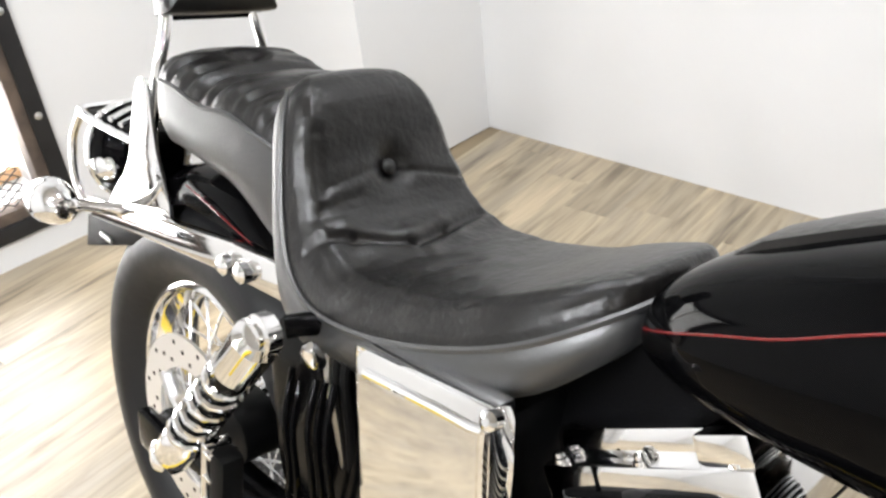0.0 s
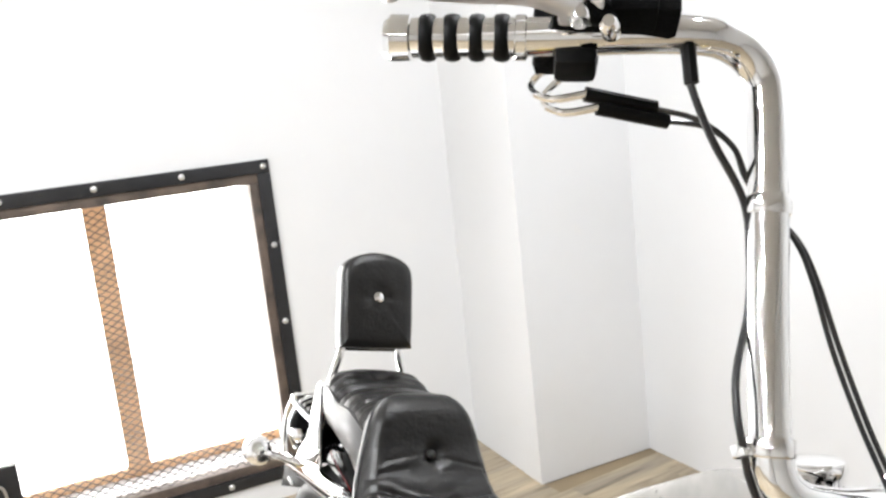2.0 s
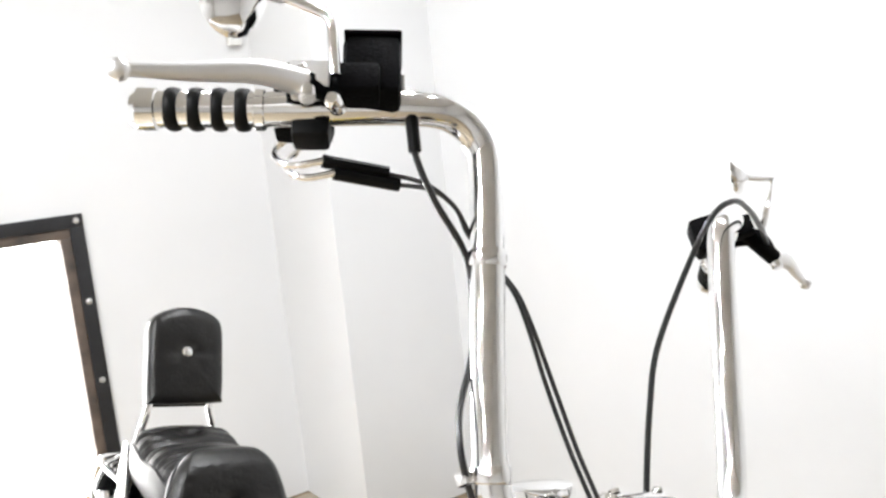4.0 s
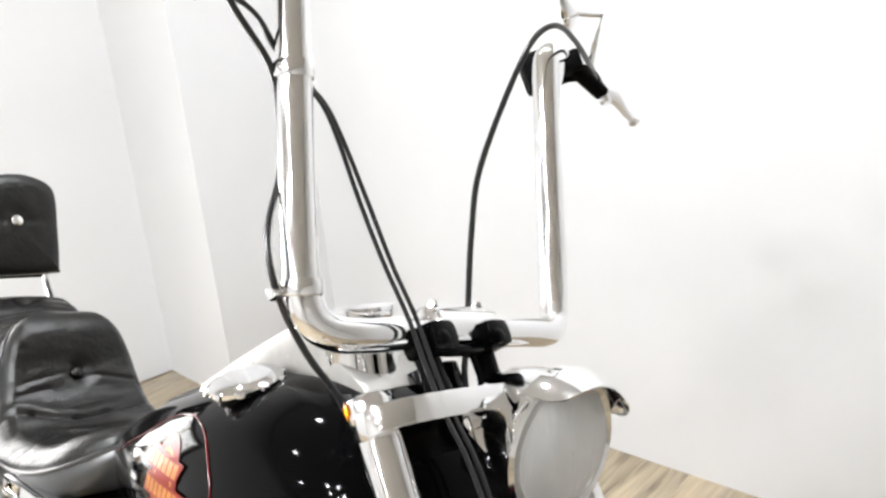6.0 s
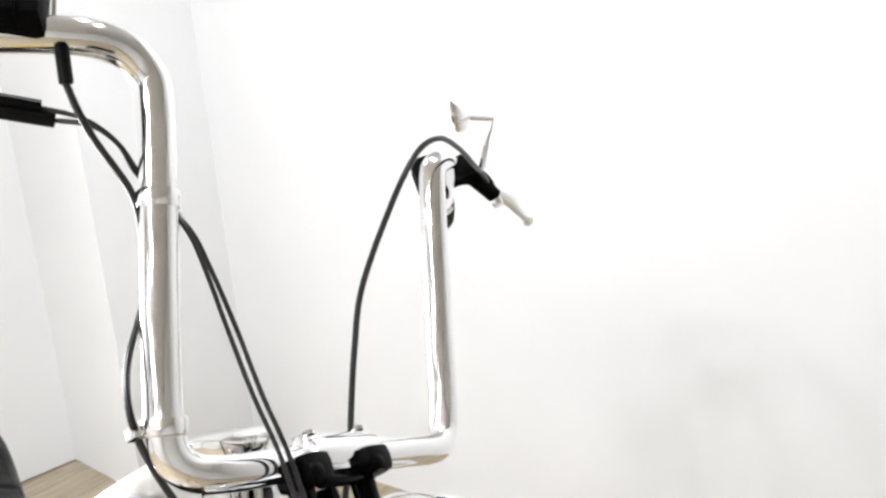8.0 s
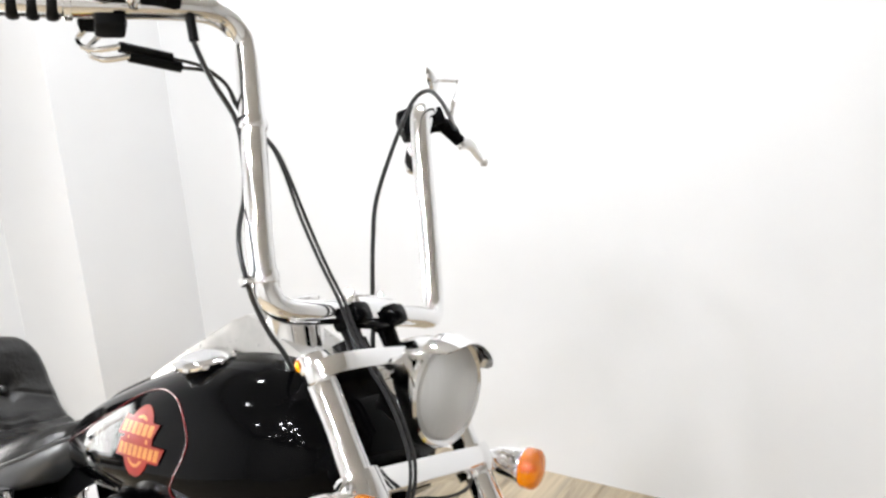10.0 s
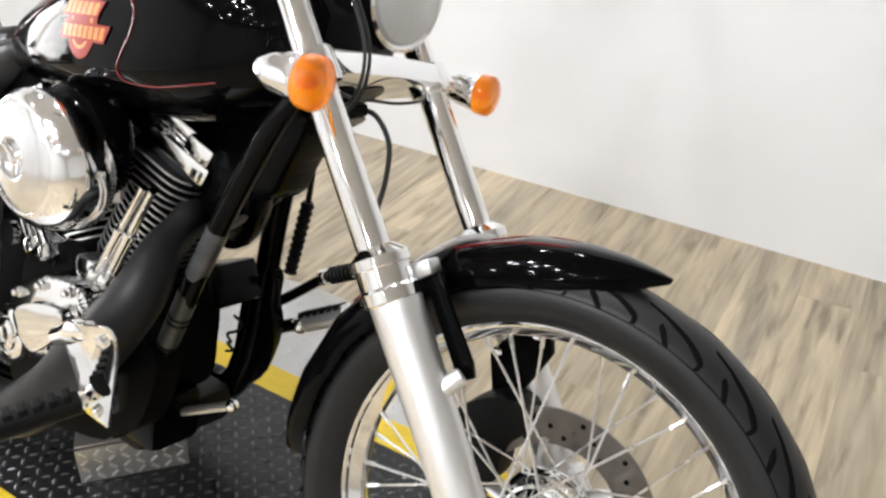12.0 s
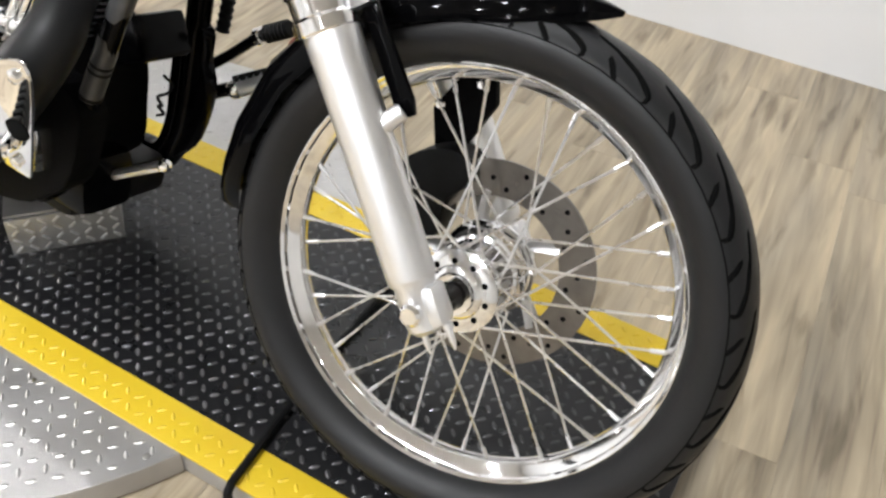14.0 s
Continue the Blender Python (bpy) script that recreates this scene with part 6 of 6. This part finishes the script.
part("cable_bellows", lathe(rh, (-0.581, 0.14, 0.59), (-0.022, 0, -0.131), 14), RUB_BLACK, bike, "ribbed black rubber bellows")
part("coil_wire", tube([(-0.636, 0.05, 0.385), (-0.626, 0.06, 0.37), (-0.64, 0.065, 0.35), (-0.658, 0.06, 0.338), (-0.642, 0.055, 0.330), (-0.656, 0.06, 0.322), (-0.642, 0.06, 0.314), (-0.658, 0.06, 0.305)], 0.0028, 6, 6), RUB_BLACK, bike, "coiled black wire")

# ---- engine ----
CX, CZ = -0.81, 0.335
case = prism(smooth_outline([(-0.99, 0.30), (-0.97, 0.41), (-0.90, 0.47), (-0.80, 0.485), (-0.71, 0.47), (-0.675, 0.41), (-0.67, 0.33), (-0.685, 0.24), (-0.80, 0.19), (-0.95, 0.21)], 5), 0.185, "xz", -0.13, 0.012)
part("crankcase", case, WRINKLE, bike, "black wrinkle-coated engine crankcase")
part("gearbox", box((0.26, 0.26, 0.22), (-1.08, 0.0, 0.32), 0.03), WRINKLE, bike, "black gearbox housing")
part("oil_pan", box((0.5, 0.20, 0.07), (-0.92, 0, 0.185), 0.02), MATT_BLACK, bike, "black oil pan")


def fin_outline(sx, sy, corner, n=5):
    """A rectangle with round corners."""
    out = []
    for qx, qy, a0 in ((1, 1, 0), (-1, 1, 90), (-1, -1, 180), (1, -1, 270)):
        for k in range(n + 1):
            a = radians(a0 + 90 * k / n)
            out.append((qx * (sx / 2 - corner) + corner * math.cos(a), qy * (sy / 2 - corner) + corner * math.sin(a)))
    return out


def fin_plate(sx, sy, corner, thick, m):
    bm = bmesh.new()
    loops = []
    for z, inset in ((-thick / 2, 0.0015), (-thick / 4, 0.0), (thick / 4, 0.0), (thick / 2, 0.0015)):
        loops.append([m @ V(x * (1 - 2 * inset / sx), y * (1 - 2 * inset / sy), z) for x, y in fin_outline(sx, sy, corner)])
    rings(bm, loops)
    return bm


def fin_rim(sx, sy, corner, thick, m):
    """The machined edge of a fin, a thin band standing a little proud of it."""
    bm = bmesh.new()
    o = fin_outline(sx + 0.0012, sy + 0.0012, corner)
    i = fin_outline(sx - 0.004, sy - 0.004, corner)
    loops = [[m @ V(x, y, -thick / 2) for x, y in i], [m @ V(x, y, -thick / 2) for x, y in o], [m @ V(x, y, thick / 2) for x, y in o], [m @ V(x, y, thick / 2) for x, y in i]]
    rings(bm, loops, cap=False)
    return bm


def cylinder(lean, front):
    d = V(math.sin(radians(lean)), 0, math.cos(radians(lean)))
    side = V(0, 1, 0)
    fwd = side.cross(d)
    if front:
        yaw = Matrix.Rotation(radians(15), 3, "Z")
        d, side, fwd = yaw @ d, yaw @ side, yaw @ fwd
    rot = Matrix((fwd, side, d)).transposed()
    o = V(-0.838, -0.051, 0.346) if front else V(CX, -0.045, CZ)

    def at(h, off=0.0):
        return Matrix.Translation(o + d * h + fwd * off) @ rot.to_4x4()
    shift = 0.024 if front else 0.0
    barrel = part("cylinder_barrel", lathe([(0.056, 0.12), (0.056, 0.36)], o + fwd * shift, d, 28), WRINKLE, bike, "black cylinder barrel")
    for k in range(12):
        h = 0.142 + k * 0.0125
        sx = 0.142 + 0.008 * (k / 11)
        part("cooling_fin", fin_plate(sx, 0.175, 0.06, 0.0042, at(h, shift)), WRINKLE, barrel)
        part("fin_edge", fin_rim(sx, 0.175, 0.06, 0.003, at(h, shift)), FIN_EDGE, barrel, "machined bright fin edge")
    for k in range(5):
        h = 0.298 + k * 0.0125
        sx = (0.168 if front else 0.176) - 0.004 * abs(k - 2)
        off = -0.003 if front else -0.035
        corner = 0.045 if front else 0.03
        part("head_fin", fin_plate(sx, 0.2, corner, 0.0055, at(h, off)), WRINKLE, barrel)
        part("fin_edge", fin_rim(sx, 0.2, corner, 0.003, at(h, off)), FIN_EDGE, barrel, "machined bright fin edge")
    hh = 0.0 if front else -0.026
    sx = 0.194 if front else 0.215
    ro = o - fwd * 0.013 - d * 0.006 if front else o - fwd * 0.03 + d * 0.006
    rh_ = 0.034 if front else 0.062
    rock = part("rocker_box", box((sx, 0.168, rh_), ro + d * (0.393 + hh - rh_ / 2), 0.008, rot), CHROME, bike, "chromed rocker box")
    part("rocker_gasket", box((sx - 0.004, 0.172, 0.003), ro + d * (0.392 + hh - rh_), 0.001, rot), FRAME_BLACK, rock, "black gasket line")
    part("rocker_cover", box((sx - 0.03, 0.135, 0.034), ro + d * (0.404 + hh) - fwd * 0.004, 0.012, rot), CHROME, rock, "raised chromed cover")
    part("rocker_step", box((0.05, 0.16, 0.034), ro + d * (0.402 + hh) + fwd * (sx / 2 - (0.034 if front else 0.026)), 0.007, rot), CHROME, rock)
    for k in (0, 2, 4):
        for sy in (-1, 1):
            part("rocker_bolt", lathe([(0.007, -0.006), (0.0075, 0.002), (0.0055, 0.003), (0.0055, 0.007), (0.003, 0.009)], ro + d * (0.393 + hh) + fwd * (-sx / 2 + 0.018 + k * (sx - 0.036) / 4) + side * sy * 0.074, d, 10), CHROME, rock)
    if not front:
        part("rocker_seam", box((0.002, 0.003, 0.034), ro + d * (0.376 + hh) - fwd * 0.045 - side * 0.0845, 0.0006, rot), FRAME_BLACK, rock)
    # pushrod covers
    for off in (-0.014, 0.018):
        p0 = V(-0.704 + off * 0.8, -0.16, 0.474) if front else V(CX + off * 1.3 - 0.05, -0.165, CZ + 0.135)
        p1 = V(-0.608 + off * 0.6, -0.16, 0.642) if front else o + d * 0.30 + fwd * (off - 0.03) + side * -0.1
        mid = p0.lerp(p1, 0.5)
        pr = part("pushrod_cover", tube([p0, p1], 0.0068, 12), CHROME, bike, "chromed pushrod tube")
        part("pushrod_sleeve", tube([p0, mid], 0.0095, 12), CHROME, pr)
        part("pushrod_collar", tube([mid, p0.lerp(p1, 0.55)], 0.0115, 12), CHROME, pr)
        part("pushrod_foot", lathe([(0.012, -0.012), (0.016, -0.01), (0.016, 0.006), (0.012, 0.012)], p0, p1 - p0, 14), CHROME, pr)
    return o + d * 0.33


cylinder(24.5, True)
cylinder(-29.0, False)
for sx in (0.065, -0.065):
    part("lifter_block", box((0.07, 0.045, 0.045), (CX + sx, -0.135, CZ + 0.13), 0.01), CHROME, bike, "chromed lifter block")
gc = prism(smooth_outline([(-0.885, 0.36), (-0.845, 0.424), (-0.777, 0.459), (-0.70, 0.474), (-0.66, 0.452), (-0.672, 0.39), (-0.74, 0.338), (-0.82, 0.302), (-0.88, 0.315)], 5), 0.075, "xz", -0.213, 0.014)
gco = part("cam_cover", gc, CHROME, bike, "chromed cam cover")
part("cover_plateau", prism(smooth_outline([(-0.815, 0.395), (-0.77, 0.425), (-0.72, 0.44), (-0.69, 0.442), (-0.685, 0.415), (-0.72, 0.375), (-0.765, 0.345), (-0.80, 0.36)], 5), 0.05, "xz", -0.238, 0.006), CHROME, gco, "raised middle of the chromed cover")
timer = part("timer_cover", lathe([(0.044, -0.03), (0.047, 0.0), (0.047, 0.006), (0.043, 0.010), (0.036, 0.011), (0.034, 0.008), (0.030, 0.008), (0.028, 0.012), (0.016, 0.014), (0.014, 0.011), (0.001, 0.011)], (-0.846, -0.219, 0.340), (-0.1, -1, 0.05), 36), CHROME, gco, "round chromed timer cover")
for k in range(5):
    a = k * math.tau / 5 + 0.4
    part("timer_screw", lathe([(0.004, 0), (0.004, 0.003), (0.002, 0.004)], (-0.846 + 0.039 * math.cos(a), -0.229, 0.340 + 0.039 * math.sin(a)), (-0.1, -1, 0.05), 8), FRAME_BLACK, timer)
for bx, bz in ((-0.872, 0.372), (-0.838, 0.414), (-0.775, 0.447), (-0.705, 0.46), (-0.672, 0.44), (-0.682, 0.40), (-0.745, 0.35)):
    part("cover_screw", lathe([(0.0095, -0.01), (0.0095, 0.004), (0.006, 0.005), (0.006, 0.011), (0.003, 0.013)], (bx, -0.212, bz), (0, -1, 0), 12), CHROME, gco)
part("oil_pump", box((0.06, 0.06, 0.07), (-0.66, -0.16, 0.31), 0.012), CHROME, bike, "chromed oil pump")
# air cleaner
AC = V(-0.760, -0.178, 0.655)


def leaned(bm, reach, dx, dz):
    """Shift the back of a round cover sideways, so that it swells down and forward from its face."""
    for v in bm.verts:
        h = AC.y - v.co.y
        q = max(0.0, 1 - h / reach)
        v.co.x += dx * q
        v.co.z += dz * q
    return bm


acb = lathe([(0.080, -0.008), (0.088, 0.0), (0.096, 0.014), (0.101, 0.032), (0.1035, 0.045), (0.102, 0.058), (0.0975, 0.068), (0.0925, 0.0745), (0.087, 0.0795), (0.0825, 0.083), (0.0805, 0.0835), (0.079, 0.082), (0.077, 0.0825)], AC, (0, -1, 0.0), 64, cap=False)
ac = part("air_cleaner", leaned(acb, 0.08, 0.014, -0.016), CHROME, bike, "round chromed air cleaner cover")
part("cover_face", lathe([(0.0775, 0.0815), (0.075, 0.0835), (0.057, 0.0885), (0.040, 0.0925), (0.031, 0.0945), (0.029, 0.0935), (0.027, 0.088), (0.022, 0.084), (0.001, 0.084)], AC, (0, -1, 0), 56, cap=False), BRUSHED, ac, "brushed face of the cover with a hollow middle")
part("cover_boss", lathe([(0.011, 0.083), (0.010, 0.092), (0.007, 0.096), (0.001, 0.097)], AC, (0, -1, 0), 20), CHROME, ac, "chromed centre screw")
for k in range(3):
    a = k * math.tau / 3 + 0.5
    part("boss_lug", tube([AC + V(0.006 * math.cos(a), -0.087, 0.006 * math.sin(a)), AC + V(0.026 * math.cos(a), -0.0885, 0.026 * math.sin(a))], [0.0065, 0.0045], 10), CHROME, ac)
back = lathe([(0.078, -0.05), (0.084, -0.045), (0.088, -0.03), (0.089, -0.01), (0.086, 0.012), (0.078, 0.02)], AC + V(0.0, 0, 0.016), (0, -1, 0), 44)
part("air_backplate", back, PAINT, ac, "gloss black air cleaner housing")
part("carburettor", box((0.12, 0.10, 0.09), (-0.80, -0.06, 0.61), 0.02), CAST, bike, "cast carburettor")
part("chrome_button", lathe([(0.02, 0), (0.022, 0.003), (0.021, 0.012), (0.001, 0.014)], (-0.877, -0.2, 0.497), (0, -1, 0.1), 24), CHROME, bike, "round chromed plug")
# spark plug and small fittings
part("spark_plug_boot", tube([(-0.69, -0.12, 0.70), (-0.70, -0.15, 0.715), (-0.71, -0.15, 0.745)], 0.0065, 8, 3), RUB_BLACK, bike, "black spark plug boot")
part("horn_nut", lathe([(0.012, 0), (0.013, 0.004), (0.009, 0.03), (0.012, 0.034), (0.008, 0.06)], (-0.70, -0.155, 0.655), (0, -0.1, 1), 12), CHROME, bike, "")

# ---- exhaust ----
ex1 = [(-0.64, -0.05, 0.59), (-0.60, -0.10, 0.58), (-0.57, -0.16, 0.56), (-0.555, -0.205, 0.512), (-0.587, -0.23, 0.445), (-0.65, -0.237, 0.365), (-0.72, -0.24, 0.29), (-0.82, -0.245, 0.225), (-1.1, -0.25, 0.18), (-1.3, -0.25, 0.175)]
part("front_exhaust_pipe", tube(ex1, [0.024, 0.026, 0.031, 0.038, 0.043, 0.044, 0.044, 0.044, 0.047, 0.048], 20, 6), PIPE, bike, "matt black front exhaust pipe")
ex2 = [(-1.02, -0.08, 0.60), (-0.985, -0.16, 0.60), (-0.945, -0.215, 0.575), (-0.925, -0.235, 0.52), (-0.925, -0.24, 0.44), (-0.955, -0.245, 0.36), (-1.0, -0.25, 0.29), (-1.1, -0.255, 0.265), (-1.3, -0.255, 0.255)]
part("rear_exhaust_pipe", tube(ex2, [0.026, 0.03, 0.036, 0.038, 0.04, 0.042, 0.044, 0.047, 0.048], 20, 6), PIPE, bike, "matt black rear exhaust pipe")

# ---- foot controls ----
TILT = Matrix.Translation((-0.52, -0.286, 0.42)) @ Matrix.Rotation(radians(17), 4, "X") @ Matrix.Translation((0.52, 0.286, -0.42))
gd = part("brake_plate", prism(smooth_outline([(-0.582, 0.482), (-0.52, 0.51), (-0.468, 0.529), (-0.455, 0.52), (-0.458, 0.492), (-0.495, 0.41), (-0.53, 0.338), (-0.543, 0.325), (-0.598, 0.332), (-0.584, 0.378)], 3), 0.005, "xz", -0.286, 0.0015), CHROME, bike, "chromed forward control plate", TILT)
for bx, bz in ((-0.478, 0.505), (-0.548, 0.35)):
    part("plate_bolt", lathe([(0.009, 0), (0.009, 0.006), (0.004, 0.009)], (bx, -0.286, bz), (0, -1, 0), 12), CHROME, gd, xf=TILT)
part("plate_slot", prism(smooth_outline([(-0.54, 0.418), (-0.515, 0.428), (-0.498, 0.42), (-0.502, 0.404), (-0.53, 0.392), (-0.543, 0.402)], 3), 0.002, "xz", -0.2875, 0.0005), RECESS_SHADE, gd, "dark slot in the plate", TILT)
part("brake_cylinder", lathe([(0.010, 0), (0.013, 0.004), (0.013, 0.03), (0.016, 0.034), (0.016, 0.07), (0.012, 0.078), (0.006, 0.08)], (-0.60, -0.298, 0.455), (0.86, 0, 0.5), 18), CHROME, gd, "chromed brake cylinder")


def footpeg(a, b, up, name, label, r=0.019, core=CHROME):
    a, b = Vector(a), Vector(b)
    pg = part(name, tube([a, b], [r * 0.85, r], 14), core, bike, label)
    d = (b - a).normalized()
    m3 = frame_to(d, up).to_3x3()
    for k in range(6):
        part("peg_pad", box((r * 1.4, 0.012, min(0.012, (b - a).length / 9)), a.lerp(b, 0.12 + k * 0.15) + m3 @ V(0, r * 0.8, 0), 0.003, m3), RUB_BLACK, pg, "black rubber peg pad")
    return pg


footpeg((-0.552, -0.29, 0.375), (-0.60, -0.40, 0.345), (0, 0, 1), "rider_footpeg", "black rubber rider footpeg with raised pads", 0.019, RUB_BLACK)
part("peg_joint", lathe([(0.008, 0), (0.014, 0.003), (0.015, 0.02), (0.011, 0.03), (0.008, 0.045)], (-0.556, -0.30, 0.372), (-0.45, 0.85, -0.25), 16), CHROME, bike, "chromed footpeg joint")
footpeg((-0.58, 0.16, 0.362), (-0.483, 0.165, 0.416), (0, 0, 1), "left_footpeg", "satin footpeg with black rubber pads", 0.019, SATIN)
part("peg_collar", ball((-0.578, 0.155, 0.362), 0.017, seg=14), CHROME, bike, "chromed footpeg hinge")
sh = []
for k in range(13):
    sh.append((0.0155 if k % 2 else 0.012, 0.055 * k / 12))
part("shift_peg", lathe(sh, (-0.53, 0.162, 0.471), (0.053, 0, 0.028), 16), RUB_BLACK, bike, "ribbed black rubber shift peg")
part("shift_collar", lathe([(0.008, 0), (0.015, 0.003), (0.015, 0.014), (0.008, 0.018)], (-0.547, 0.16, 0.461), (0.053, 0, 0.028), 16), CHROME, bike, "chromed shift peg collar")
part("shift_lever", tube([(-0.655, 0.15, 0.37), (-0.60, 0.16, 0.415), (-0.54, 0.16, 0.466)], 0.0095, 10, 4), FRAME_BLACK, bike, "black shift lever")
part("peg_mount", tube([(-0.645, 0.12, 0.33), (-0.61, 0.15, 0.348), (-0.55, 0.162, 0.380)], 0.012, 10, 3), FRAME_BLACK, bike, "")
part("side_stand", tube([(-0.95, 0.11, 0.17), (-0.93, 0.17, 0.12), (-0.90, 0.26, 0.07), (-0.89, 0.30, 0.078)], [0.016, 0.013, 0.012, 0.016], 12, 4), FRAME_BLACK, bike, "black side stand, folded out")
part("linkage_rod", tube([(-0.65, -0.05, 0.226), (-0.513, -0.05, 0.302)], 0.008, 8), SATIN, bike, "chromed linkage rod")
for x in (-0.65, -0.513):
    part("rod_end", ball((x, -0.052, 0.226 if x < -0.6 else 0.302), 0.011, seg=12), CHROME, bike)
part("rod_bolt", lathe([(0.009, 0), (0.009, 0.02), (0.005, 0.024)], (-0.64, -0.06, 0.215), (0.2, -1, -0.3), 10), CHROME, bike)
part("footboard_mount", box((0.13, 0.10, 0.10), (-0.69, -0.06, 0.225), 0.02), FRAME_BLACK, bike, "")

# ---- floor planks ----
PW, PL = 0.152, 0.92
rng = random.Random(4)
pm = {}


def plank_mesh(length):
    key = round(length, 3)
    if key not in pm:
        pm[key] = finish("plank", box((PW - 0.0002, length - 0.0002, 0.004), (0, 0, 0), 0.0004, segs=1), WOOD, False)
    return pm[key]


far_planks = bmesh.new()
LAY = Matrix.Rotation(radians(5.5), 4, "Z")


def wall_at(x):
    """How far the floor reaches at a given place along the room."""
    return 2.31 if x < -1.06 else 2.815 + 0.175 * (x + 1.055) / (ROOM_X1 + 1.055)


row = -4.0
while row < ROOM_X1 + 1.0:
    y = ROOM_Y0 - 1.0 - rng.random() * PL
    while y < 4.0:
        ya, yb = y, y + PL
        y += PL
        a, b = LAY @ V(row, ya, 0), LAY @ V(row, yb, 0)
        if a.y > wall_at(a.x) or b.y < ROOM_Y0 or b.x < WIN_X - 0.06 or b.x > ROOM_X1 + 0.06:
            continue
        if b.y > wall_at(b.x):
            yb -= b.y - wall_at(b.x)
        if yb - ya < 0.02:
            continue
        mid = LAY @ V(row, (ya + yb) / 2, 0)
        at = V(mid.x, mid.y, FLOOR_Z - 0.002 + rng.uniform(-0.0001, 0.0001))
        if mid.x < 3.3 and mid.y > -0.6:
            ob = new("plank", plank_mesh(round(yb - ya, 3)))
            ob.parent = floor
            ob.matrix_local = Matrix.Translation(at) @ LAY
        else:
            box((PW - 0.0002, yb - ya - 0.0002, 0.004), at, 0, LAY.to_3x3(), far_planks)
    row += PW
fp = part("far_planks", far_planks, WOOD, floor, "oak-look vinyl planks", smooth=False)
fp["kind"] = "stuff"
